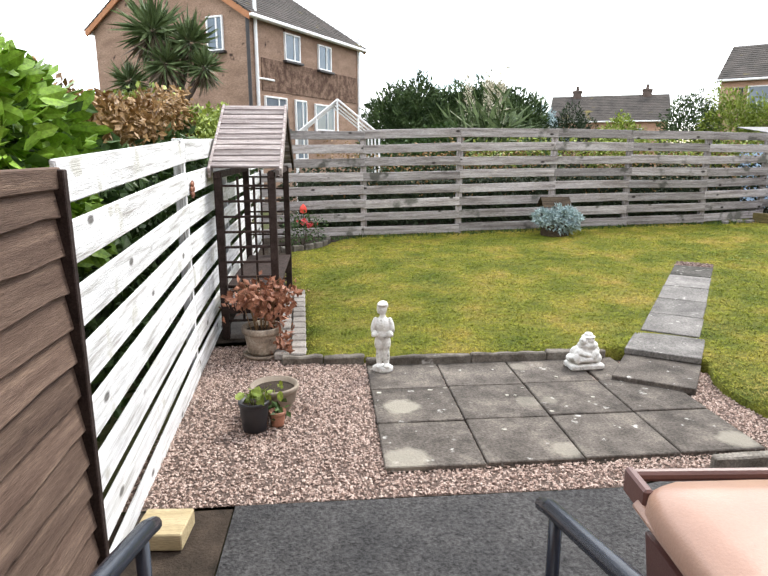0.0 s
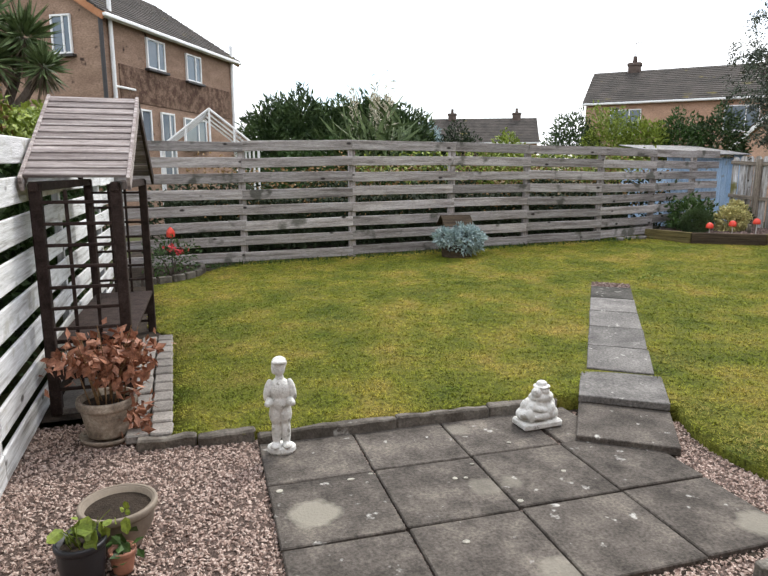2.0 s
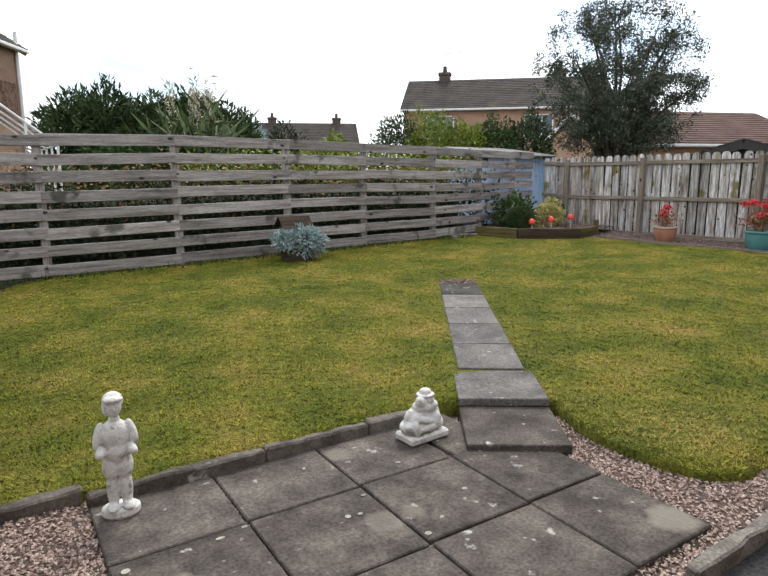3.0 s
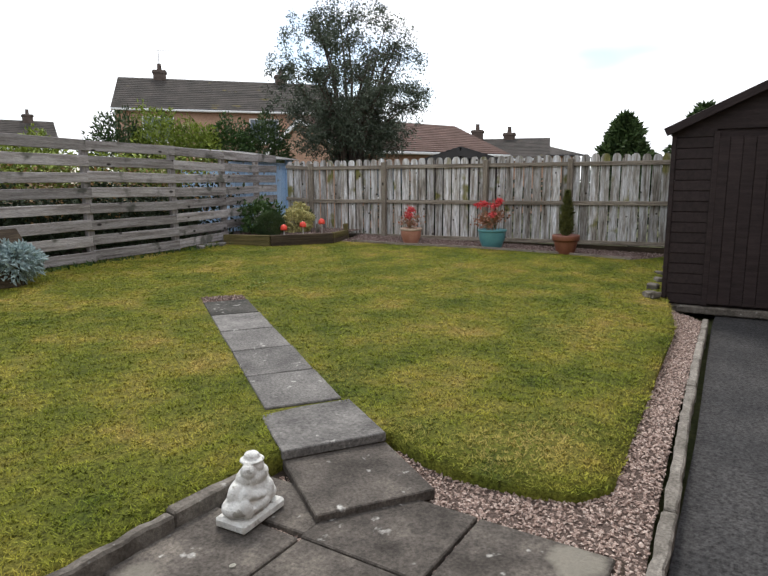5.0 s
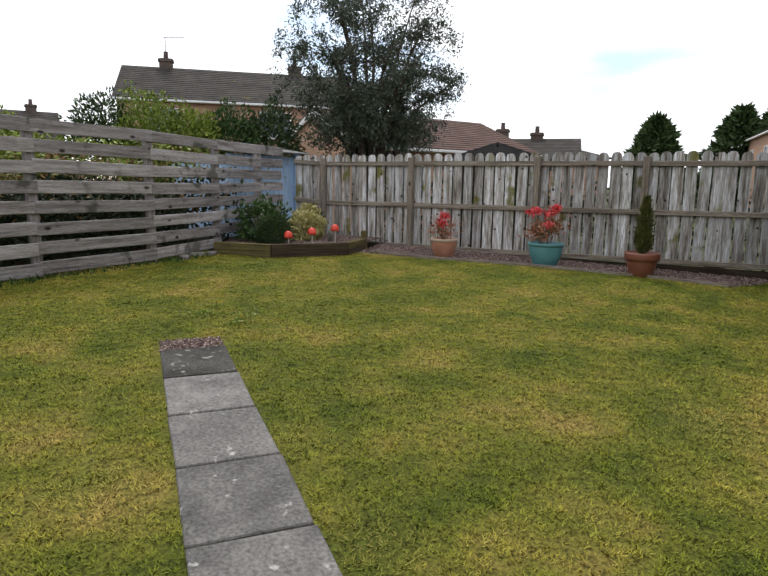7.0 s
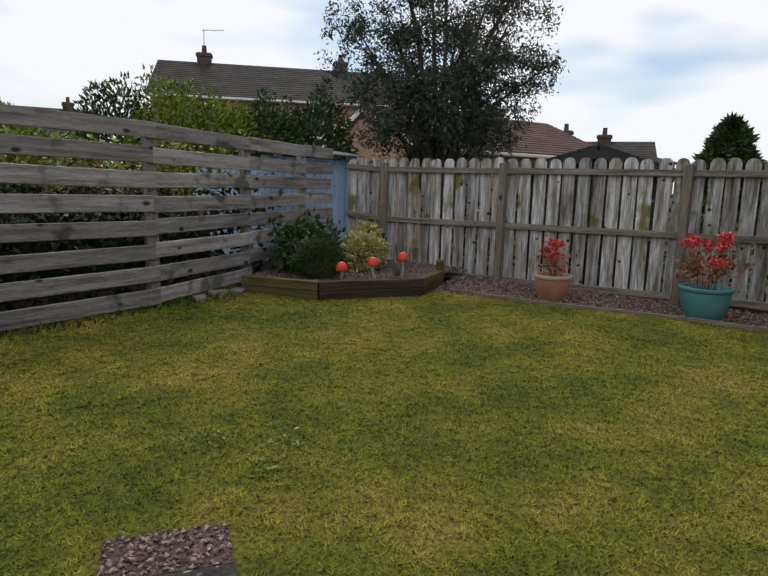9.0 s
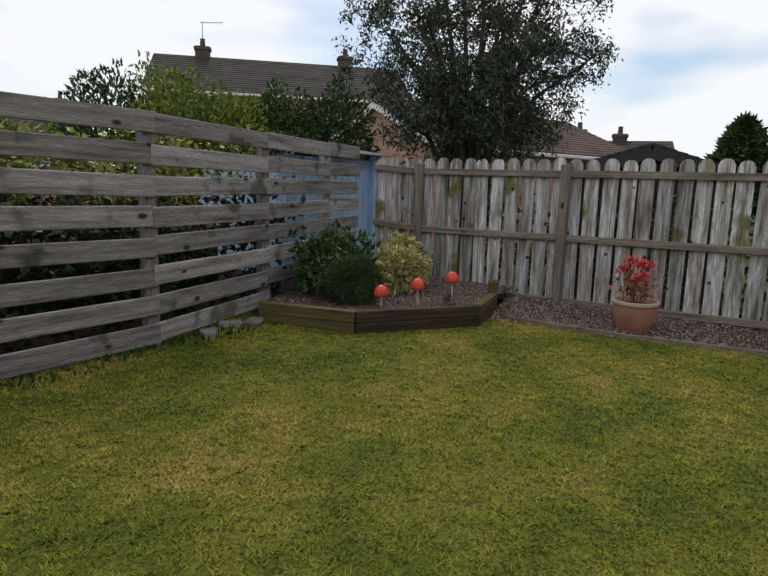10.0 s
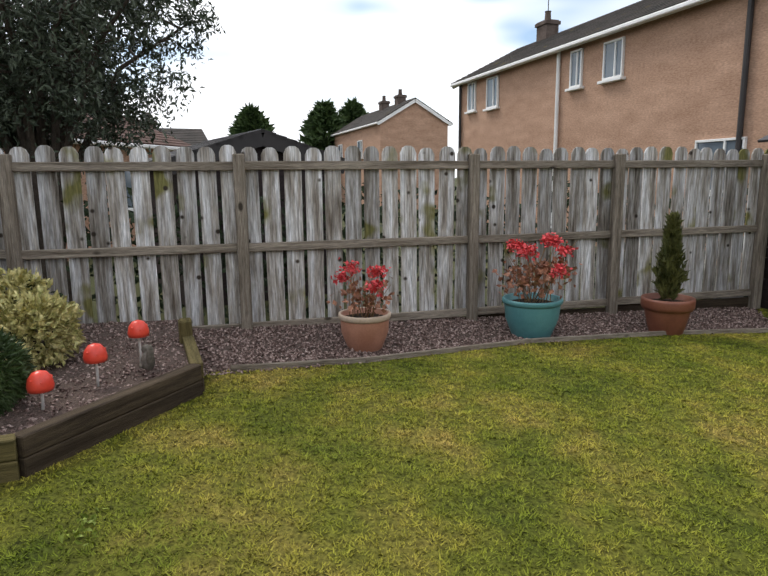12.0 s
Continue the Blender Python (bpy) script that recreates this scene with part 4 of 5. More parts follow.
standing = empty("statue", 0.13, 1.60, 0.02, -8)
tagged(standing, "white painted standing garden statue on a round base", "statue")
bm = bmesh.new()
lathe(bm, [(0.075, 0), (0.082, 0.012), (0.08, 0.035), (0.066, 0.045)], 22, Matrix.Diagonal((1.05, 0.85, 1, 1)))
ob_of("base", bm, m_statue, standing)
Z = (0, 0, 0)
blobmesh([((-0.028, 0, 0.13), (0.028, 0.032, 0.11), Z), ((0.03, 0, 0.13), (0.028, 0.032, 0.11), Z), ((-0.032, -0.028, 0.05), (0.03, 0.045, 0.018), Z), ((0.034, -0.028, 0.05), (0.03, 0.045, 0.018), Z),
          ((-0.028, 0, 0.24), (0.04, 0.045, 0.07), Z), ((0.028, 0, 0.24), (0.04, 0.045, 0.07), Z), ((0, 0, 0.31), (0.06, 0.05, 0.07), Z), ((0, 0, 0.39), (0.066, 0.05, 0.075), Z),
          ((-0.07, -0.005, 0.39), (0.024, 0.03, 0.07), (0, 12, 0)), ((0.07, -0.005, 0.39), (0.024, 0.03, 0.07), (0, -12, 0)), ((-0.06, -0.035, 0.325), (0.024, 0.05, 0.026), (0, 0, -25)), ((0.06, -0.035, 0.325), (0.024, 0.05, 0.026), (0, 0, 25)),
          ((0, 0, 0.465), (0.025, 0.025, 0.03), Z), ((0, -0.006, 0.525), (0.036, 0.042, 0.05), Z), ((0, 0.012, 0.55), (0.046, 0.046, 0.04), Z), ((-0.032, 0.01, 0.52), (0.016, 0.03, 0.04), Z), ((0.0, -0.03, 0.565), (0.045, 0.03, 0.016), Z)], "figure", m_statue, standing)

seated = empty("statue", 1.81, 1.52, 0.02, 4)
tagged(seated, "white painted low reclining garden statue with a hat", "statue")
bm = bmesh.new()
bx(bm, (0.29, 0.17, 0.05), pose(0, 0, 0.025), 0.012)
ob_of("base", bm, m_statue, seated)
blobmesh([((-0.06, 0, 0.09), (0.10, 0.075, 0.05), Z), ((0.07, 0, 0.09), (0.08, 0.07, 0.05), (0, 10, 0)), ((0, 0.01, 0.14), (0.11, 0.068, 0.062), Z), ((-0.09, 0.01, 0.15), (0.03, 0.03, 0.045), (0, 40, 0)), ((0.1, 0.01, 0.15), (0.03, 0.03, 0.045), (0, -40, 0)), ((0.05, -0.06, 0.11), (0.028, 0.025, 0.06), (0, 25, 0)), ((-0.09, -0.055, 0.09), (0.03, 0.03, 0.05), (0, -20, 0)), ((-0.075, -0.03, 0.13), (0.035, 0.035, 0.05), (0, 30, 0)), ((0.08, -0.025, 0.13), (0.032, 0.035, 0.055), (0, -30, 0)),
          ((0.0, -0.06, 0.085), (0.09, 0.03, 0.026), (0, 0, 8)), ((-0.02, -0.055, 0.13), (0.06, 0.03, 0.022), (0, 15, 0)), ((0.02, 0, 0.195), (0.09, 0.06, 0.045), Z), ((-0.03, -0.02, 0.235), (0.034, 0.034, 0.034), Z), ((0.03, -0.01, 0.24), (0.04, 0.042, 0.036), Z), ((0.022, 0, 0.268), (0.058, 0.055, 0.012), Z), ((0.022, 0, 0.285), (0.036, 0.036, 0.022), Z)], "figure", m_statue, seated)


def pot(name, x, y, z, r, h, material, label, foot=0.68, rim=None, rimmat=None, belly=0.0, saucer=False):
    """A round pot with a thick rim, hollow, part filled with soil."""
    o = empty(name, x, y, z)
    bm = bmesh.new()
    mid = (r * foot + r) / 2 + belly
    t = 0.012
    z0 = 0.03 if saucer else 0
    lathe(bm, [(r * foot * 0.96, z0), (r * foot, z0 + 0.01), (mid, z0 + h * 0.5), (r * 0.96, h * 0.86), (r * 0.96, h), (r * 0.96 - t, h), (r * 0.92 - t, h * 0.82)], 28)
    ob_of("body", bm, material, o, smooth=True)
    bm = bmesh.new()
    rr = rim or r * 0.1
    prof = [(r * 0.9, h * 0.97 - rr), (r * 0.985, h * 0.97 - rr), (r * 1.03, h - rr * 0.8), (r * 1.04, h - rr * 0.2), (r * 1.02, h + 0.004), (r * 0.93, h + 0.003), (r * 0.9, h - 0.03)]
    lathe(bm, prof, 28)
    bmesh.ops.delete(bm, geom=[f for f in bm.faces if len(f.verts) > 4], context="FACES_ONLY")
    ob_of("rim", bm, rimmat or material, o, smooth=True)
    bm = bmesh.new()
    lathe(bm, [(r * 0.3, h * 0.8), (r * 0.9, h * 0.83), (r * 0.88, h * 0.86), (r * 0.3, h * 0.89)], 20)
    ob_of("soil", bm, m_soil, o)
    if saucer:
        bm = bmesh.new()
        lathe(bm, [(r * 0.8, 0), (r * 0.98, 0.005), (r * 1.02, 0.035), (r * 0.98, 0.035), (r * 0.92, 0.015)], 28)
        ob_of("saucer", bm, material, o, smooth=True)
    tagged(o, label, "plant pot")
    return o


def stems(parent, n, base_r, height, spread, z0, material, w=0.004, curve=0.3):
    bm = bmesh.new()
    tips = []
    for i in range(n):
        a = rng.uniform(0, 2 * np.pi)
        b = base_r * rng.random()
        p0 = Vector((b * math.cos(a), b * math.sin(a), z0))
        hh, sp = height * rng.uniform(0.6, 1.05), spread * rng.uniform(0.3, 1.0)
        p2 = Vector((sp * math.cos(a), sp * math.sin(a), z0 + hh))
        p1 = p0.lerp(p2, 0.5) + Vector((0, 0, hh * curve * 0.4)) + Vector(rng.normal(size=3).tolist()) * 0.015
        tube(bm, [p0, p1, p2], [w, w * 0.8, w * 0.5], 4)
        tips.append(p2)
    ob_of("stem", bm, material, parent)
    return np.array([list(t) for t in tips])


def around(tips, n, r, flat=0.6):
    i = rng.integers(len(tips), size=n)
    return tips[i] + rng.normal(size=(n, 3)) * np.array([r, r, r * flat])


# pots along the paling fence
for name, x, y, r, h, mt, rm, ht, sp, nfl, lab in (
    ("geranium_pot", 10.22, 5.45, 0.205, 0.30, m_terra, m_terrarim, 0.42, 0.24, 4, "terracotta pot with a fading leggy red geranium"),
    ("geranium_pot", 10.55, 3.93, 0.255, 0.35, m_teal, m_teal, 0.56, 0.36, 8, "teal pot with a red flowering geranium")):
    o = pot(name, x, y, lawn_z(x, y) - 0.02, r, h, mt, lab, 0.66, 0.035, rm, 0.02)
    tips = stems(o, 22, r * 0.6, ht, sp, h * 0.85, l_stem)
    o2 = leaves("foliage", around(tips * np.array([0.7, 0.7, 0.72]), 160 if nfl < 6 else 420, 0.07), 0.05, l_rust, o, 0.8)
    pick = tips[rng.permutation(len(tips))[:nfl]]
    for one in pick:
        tagged(leaves("flower_head", one + rng.normal(size=(110, 3)) * np.array([0.034, 0.034, 0.022]), 0.03, l_redfl, o, 0.9), kind="stuff")
o = pot("conifer_pot", 10.62, 2.60, lawn_z(10.6, 2.6) - 0.02, 0.225, 0.34, m_terrad, "dark terracotta pot with a small upright conifer", 0.66, 0.09)
k = 1700
hz = rng.random(k)
ra = 0.085 * np.sin(np.clip(hz, 0.02, 1) ** 0.75 * np.pi * 0.92 + 0.25) * rng.uniform(0.55, 1.05, k)
aa = rng.uniform(0, 2 * np.pi, k)
ra *= (1 + 0.42 * np.sin(4 * aa + 11 * hz)) * (1.12 - 0.55 * hz)
cp = np.stack([ra * np.cos(aa), ra * np.sin(aa), 0.32 + hz * 0.74], 1)
leaves("foliage", cp, 0.08, l_cypress, o, 0.35, -1.2, np.stack([np.cos(aa), np.sin(aa), 0 * aa + 0.8], 1))

# pots on the near gravel
o = pot("hydrangea_pot", -0.9, 2.16, 0.0, 0.175, 0.27, m_oldpot, "flaking cream pot with a browned hydrangea on a saucer", 0.74, 0.05, None, 0.0, True)
tips = stems(o, 22, 0.1, 0.48, 0.24, 0.22, l_stem, 0.005)
leaves("foliage", around(tips * np.array([0.95, 0.95, 0.82]), 520, 0.075), 0.075, l_rust, o, 0.6, 0.4)
leaves("drooping_leaves", np.array([0.17, -0.05, 0.14]) + rng.normal(size=(130, 3)) * np.array([0.05, 0.06, 0.10]), 0.07, l_rust, o, 0.55, 0.8)
o = pot("bowl_planter", -0.69, 0.90, 0.0, 0.165, 0.20, m_taupe, "taupe plastic bowl planter on the gravel", 0.6, 0.03, None, 0.015)
o = pot("black_pot", -0.80, 0.63, 0.0, 0.098, 0.20, m_black, "black plastic pot with a young leafy plant", 0.8, 0.02)
tips = stems(o, 7, 0.04, 0.14, 0.13, 0.16, l_lime, 0.003) + np.array([0.04, 0.03, 0])
leaves("foliage", around(tips * np.array([0.9, 0.9, 0.9]), 34, 0.03), 0.062, l_lime, o, 0.7, 0.1, None, True)
o = pot("small_pot", -0.655, 0.68, 0.0, 0.055, 0.10, m_terra, "small orange terracotta pot with a seedling", 0.75, 0.02)
leaves("foliage", rng.normal(size=(26, 3)) * 0.03 + np.array([0, 0, 0.11]), 0.05, l_hedge, o, 0.7)


# ---- corner bed ----
bed = empty("raised_bed")
tagged(bed, "raised corner bed of stacked timber sleepers", "raised bed", kind="structure")
BL = [(7.95, 8.10), (8.22, 7.22), (9.24, 6.60), (9.95, 6.78), (10.75, 7.15)]
for i, (p, q) in enumerate(zip(BL[:3], BL[1:4])):
    for k in range(2):
        z = 0.445 + 0.105 * k
        plank("sleeper", p, q, z, z, 0.08, m_sleeperg if i == 0 or (i == 2 and k) else m_sleeper, bed, height_at=0.102)
rough_stone("stake", (0.34, 0.09, 0.08), pose(9.97, 6.80, 0.56, 0, 82, 20), m_sleeperg, bed, 0.006)
for x, y, r in ((7.80, 8.02, 20), (7.62, 8.12, -30), (7.3, 8.0, 60)):
    st = rough_stone("rubble_stone", (rng.uniform(0.14, 0.24), 0.13, 0.07), pose(x, y, lawn_z(x, y) + 0.015, 4, -3, r), m_brickedge, None, 0.025)
    tagged(st, "pale broken stone lying at the rail fence foot", "stone", "loose stones at the rail fence")
bedsoil = sheet("bed_soil", BL[:3] + [(9.95, 6.78), (10.75, 6.9), (10.7, 8.8), (10.2, 8.8), (8.3, 8.35)], lambda x, y: 0.555 + 0.01 * math.sin(9 * x) * math.sin(7 * y), m_gravelbed, 0.2)
tagged(bedsoil, "brown gravel and bark mulch in the raised bed", "mulch", kind="structure")
stones("loose_chips", BL[:3] + [(9.95, 6.78), (10.7, 6.9), (10.7, 8.8), (8.3, 8.35)], lambda x, y: 0.553, 0.018, 850, m_stoned, bedsoil)

bm = bmesh.new()
bmesh.ops.create_icosphere(bm, subdivisions=1, radius=0.009)
spot_mesh = bpy.data.meshes.new("spot")
bm.to_mesh(spot_mesh)
bm.free()
spot_mesh.materials.append(m_red)
for x, y, hgt in ((8.66, 7.28, 0.16), (9.02, 7.12, 0.20), (9.42, 6.98, 0.24)):
    o = empty("toadstool_stake", x, y, 0.55)
    bm = bmesh.new()
    lathe(bm, [(0.01, hgt - 0.05), (0.062, hgt - 0.045), (0.066, hgt - 0.02), (0.058, hgt + 0.02), (0.036, hgt + 0.05), (0.008, hgt + 0.06)], 20)
    ob_of("cap", bm, m_red, o, smooth=True)
    bm = bmesh.new()
    tube(bm, [(0, 0, 0), (0.006, 0, hgt * 0.5), (0, 0, hgt - 0.03)], [0.009, 0.008, 0.007], 8)
    ob_of("stalk", bm, m_stalk, o, smooth=True)
    for a in range(7):
        one = new("spot", spot_mesh)
        one.parent, one.matrix_basis = o, pose(0.055 * math.cos(a * 0.9), 0.055 * math.sin(a * 0.9), hgt + 0.018 - 0.012 * (a % 3))
    tagged(o, "red toadstool ornament on a white stalk in the bed", "ornament", "toadstool ornaments")
sq = empty("squirrel_ornament", 9.13, 6.86, 0.60, 30)
tagged(sq, "small grey stone animal ornament on the sleeper", "ornament")
blobmesh([((0, 0, 0.06), (0.05, 0.04, 0.06), Z), ((0.02, 0, 0.13), (0.03, 0.028, 0.03), Z), ((-0.05, 0, 0.10), (0.022, 0.022, 0.08), (0, -15, 0)), ((0.05, 0, 0.02), (0.05, 0.04, 0.02), Z)], "figure", m_kerb, sq)


def shrub(name, x, y, z, radii, n, size, material, label, parent=None, lumps=0.25, ratio=0.5, droop=0.0, stem=True, shell=0.5, cat="shrub", seed=0):
    o = empty(name, x, y, z)
    p, d = in_blob(n, (0, 0, radii[2] * 0.95), radii, shell, lumps, seed)
    keep = p[:, 2] > 0.0
    leaves("foliage", p[keep], size, material, o, ratio, droop, d[keep])
    if stem:
        bm = bmesh.new()
        for a in range(5):
            t = Vector((radii[0] * 0.5 * math.cos(a * 1.3), radii[1] * 0.5 * math.sin(a * 1.3), radii[2] * 1.1))
            tube(bm, [(0, 0, -0.02), t * 0.5 + Vector((0, 0, 0.02)), t], [max(0.008, radii[0] * 0.05), max(0.006, radii[0] * 0.03), 0.004], 5)
        ob_of("stem", bm, m_bark, o)
    return tagged(o, label, cat)


shrub("shrub", 8.9, 8.05, 0.54, (0.42, 0.34, 0.33), 1800, 0.075, l_hedge, "dark glossy leaved shrub in the raised bed", seed=1)
shrub("round_conifer", 8.68, 7.62, 0.54, (0.25, 0.25, 0.23), 5200, 0.05, l_conifer, "dense rounded green dwarf conifer in the raised bed", lumps=0.03, ratio=0.25, shell=0.75, seed=2)
shrub("variegated_shrub", 9.55, 7.70, 0.54, (0.34, 0.30, 0.24), 2600, 0.06, l_gold, "golden variegated euonymus shrub in the raised bed", lumps=0.18, seed=3)
shrub("variegated_shrub", 9.82, 7.85, 0.74, (0.19, 0.18, 0.20), 800, 0.06, l_gold, "golden variegated euonymus shrub in the raised bed", lumps=0.18, seed=4)
shrub("dark_shrub", 10.0, 7.9, 0.54, (0.20, 0.18, 0.26), 420, 0.07, l_dark, "small dark leaved shrub by the paling fence", seed=5)

# ---- wishing well planter and red flowers at the rail fence ----
well = empty("wishing_well_planter", 3.72, 7.42, 0.30)
tagged(well, "dark wooden wishing well planter with a silver leaved plant", "planter")
bm = bmesh.new()
lathe(bm, [(0.25, 0), (0.26, 0.02), (0.26, 0.26), (0.22, 0.27)], 8)
ob_of("tub", bm, m_sleeper, well)
for x in (-0.2, 0.2):
    box("post", (0.04, 0.04, 0.62), pose(x, 0.1, 0.31), m_sleeper, well, 0.004)
for s in (1, -1):
    for k in range(4):
        box("roof_slat", (0.52, 0.062, 0.014), pose(0, 0.1 - s * (0.03 + 0.045 * k), 0.66 - 0.042 * k, s * 43, 0, 0), m_sleeper, well, 0.003)
p, d = in_blob(2200, (0.1, -0.14, 0.30), (0.30, 0.22, 0.22), 0.5, 0.2, 3)
leaves("foliage", p, 0.07, l_silver, well, 0.4, 0, d)
p, d = in_blob(700, (-0.24, -0.1, 0.34), (0.2, 0.16, 0.14), 0.4, 0.2, 5)
leaves("foliage", p, 0.07, l_silver, well, 0.4, 0, d)

rose = shrub("rose_bush", -0.72, 7.2, 0.2, (0.36, 0.3, 0.28), 420, 0.06, l_hedge, "straggly rose bush in a low edged bed", seed=8)
tagged(leaves("flower_head", around(np.array([[0.0, 0, 0.42], [0.12, 0.1, 0.36]]), 50, 0.035), 0.05, l_redfl, rose, 0.9), kind="stuff")
lan = empty("red_lantern", -0.72, 7.42, 0.2)
bm = bmesh.new()
tube(bm, [(0, 0, 0), (0, 0, 0.55)], [0.008, 0.008], 6)
ob_of("pole", bm, m_dark, lan)
bm = bmesh.new()
lathe(bm, [(0.02, 0.54), (0.055, 0.56), (0.06, 0.62), (0.045, 0.66), (0.01, 0.70)], 6)
ob_of("lamp_head", bm, m_red, lan)
tagged(lan, "small red plastic bird feeder on a thin pole", "feeder")
redge = empty("bed_edging")
tagged(redge, "curved row of dark edging blocks round the rose bed", "edging", kind="structure")
for i in range(9):
    a = math.radians(-100 + 15 * i)
    x, y = -1.05 + 0.75 * math.cos(a), 7.45 + 0.72 * math.sin(a)
    box("block", (0.17, 0.07, 0.12), pose(x, y, lawn_z(x, y) + 0.03, 0, 0, math.degrees(a) + 90), m_kerb, redge, 0.01)

# weeds and long grass under the rail fence
x, y = rng.uniform(-0.4, 8.0, 2600), 0
wp = np.stack([x, 7.86 + 0.1 * rng.normal(size=2600) + np.interp(x, [0, 8], [0.0, 0.22]), lawn_z(x, 7.9) - 0.02], 1)
weeds = leaves("weeds", wp, 0.085, l_hedge, None, 0.2, -0.7)
tagged(weeds, "long grass and weeds under the rail fence", "weeds", kind="stuff")


# ---- hedges and planting behind the fences ----
def hedge(name, x0, x1, y0, y1, ztop, n, size, material, label, zlow=0.0, ratio=0.55):
    q = rng.random((n, 3))
    x, y = x0 + (x1 - x0) * q[:, 0], y0 + (y1 - y0) * q[:, 1]
    top = ztop + 0.12 * np.sin(x * 3.1 + y * 2.3) + 0.08 * np.sin(y * 7 + x * 5)
    z = zlow + (top - zlow) * q[:, 2] ** 0.6
    o = leaves(name, np.stack([x, y, z], 1), size, material, None, ratio, 0.2)
    return tagged(o, label, "hedge", kind="stuff")


hedge("side_hedge", -2.6, -1.55, -0.9, 8.4, 1.9, 15000, 0.11, l_hedge, "dense dark green hedge behind the white fence")
hedge("side_hedge_copper", -2.7, -1.62, 0.9, 3.6, 2.2, 6500, 0.065, l_copper, "browning copper hydrangea foliage above the white fence", 1.85)
hedge("side_hedge_green", -2.7, -1.6, 3.4, 6.5, 2.25, 3600, 0.075, l_lime, "light green foliage above the white fence", 1.85)
o = empty("laurel_bush", -2.2, -0.1, 1.0)
p, d = in_blob(7000, (0, -0.1, 0.62), (0.70, 1.0, 0.72), 0.6, 0.10, 1)
leaves("foliage", p, 0.115, l_laurel, o, 0.56, 0.35, d, True)
bm = bmesh.new()
tube(bm, [(0, 0, -1.1), (0.05, 0.1, 0), (0.1, 0.3, 0.9)], [0.05, 0.04, 0.02], 8)
ob_of("stem", bm, m_bark, o)
tagged(o, "bright green glossy laurel bush leaning over the fence", "bush")
# added dark box in place of the shade within the side hedge
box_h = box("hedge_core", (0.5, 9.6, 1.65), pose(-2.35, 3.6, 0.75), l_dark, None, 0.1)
tagged(box_h, "dark block standing in for shade inside the hedge", "hedge", kind="structure")
# added solid dark block: the deep shade behind the rail fence gaps
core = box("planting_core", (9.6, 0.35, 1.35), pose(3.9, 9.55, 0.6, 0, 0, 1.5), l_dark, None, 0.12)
tagged(core, "dark block standing in for shade inside the planting behind the fence", "hedge", kind="structure")
hedge("far_planting", -1.2, 8.9, 8.45, 9.3, 1.45, 13000, 0.085, l_dark, "dark shrubs and weeds behind the rail fence")
hedge("far_planting_mixed", -0.5, 9.0, 8.5, 9.5, 1.85, 3000, 0.07, l_copper, "brownish shrubs behind the rail fence", 0.9)
hedge("far_planting_lime", 2.5, 8.5, 8.5, 9.5, 1.98, 2600, 0.075, l_lime, "yellow green shrubs behind the rail fence", 1.5)
hedge("back_planting", 12.2, 13.4, -2.0, 8.5, 1.5, 5200, 0.12, l_dark, "dark shrubs behind the paling fence")


def bush(x, y, z, r, n, size, material, label, ratio=0.45, lumps=0.3, seed=0, name="bush"):
    return shrub(name, x, y, z, r, n, size, material, label, None, lumps, ratio, 0.0, True, 0.5, "bush", seed)


for i in range(6):
    bush(1.7 + 0.72 * i, 15.8 - 0.15 * i, 0.2, (0.95, 0.8, 1.74 + 0.1 * math.sin(i * 2.1)), 7500, 0.2, l_conifer, "tall dark green evergreen hedge beyond the fence", 0.28, 0.12, i)
bush(3.2, 12.5, 0.2, (2.6, 0.4, 1.15), 7000, 0.13, l_hedge, "clipped green hedge beyond the fence", 0.5, 0.04, 9)
pam = empty("pampas_grass", 3.75, 12.6, 0.1)
tips = stems(pam, 26, 0.25, 3.0, 0.65, 0.0, l_pampas, 0.01, 0.5)
leaves("plumes", around(tips[np.argsort(-tips[:, 2])[:6]], 420, 0.05, 4.5), 0.16, l_pampas, pam, 0.2, -1.0)
leaves("foliage", rng.normal(size=(420, 3)) * np.array([0.4, 0.4, 0.3]) + np.array([0, 0, 1.9]), 0.8, l_palm, pam, 0.035, -0.7)
tagged(pam, "pampas grass with cream plumes beyond the fence", "grass")
for i, (x, y, r, h, mt) in enumerate(((8.0, 14.2, 0.8, 1.15, l_lime), (9.5, 13.2, 0.85, 1.42, l_conifer), (10.2, 12.6, 0.85, 1.5, l_lime), (10.9, 12.0, 0.75, 1.38, l_lime), (11.6, 11.6, 0.75, 1.42, l_hedge), (12.3, 11.0, 0.7, 1.46, l_conifer), (7.0, 15.5, 0.9, 1.3, l_dark), (6.2, 16, 0.8, 1.4, l_silver))):
    bush(x, y, 0.2, (r, r, h * 1.09), 8000, 0.105, mt, "leafy garden bush beyond the rail fence", 0.4, 0.13, 20 + i)

cab = empty("cabbage_tree", -3.62, 10.5, 0)
tagged(cab, "cabbage palm with spiky green heads and dead fronds", "tree")
bm = bmesh.new()
heads = [(-0.15, 0, 4.15, 0.85), (0.55, 0.1, 3.95, 0.7), (-0.75, 0.2, 3.2, 0.5), (0.85, -0.1, 3.45, 0.5), (0.1, -0.2, 3.5, 0.6)]
tube(bm, [(0, 0, 0), (0, 0, 1.6), (0.05, 0, 2.6)], [0.16, 0.14, 0.12], 10)
for x, y, z, r in heads:
    tube(bm, [(0.03, 0, 2.4), (x * 0.6, y, (z + 2.4) / 2), (x, y, z)], [0.10, 0.08, 0.06], 8)
ob_of("trunk", bm, m_bark, cab)
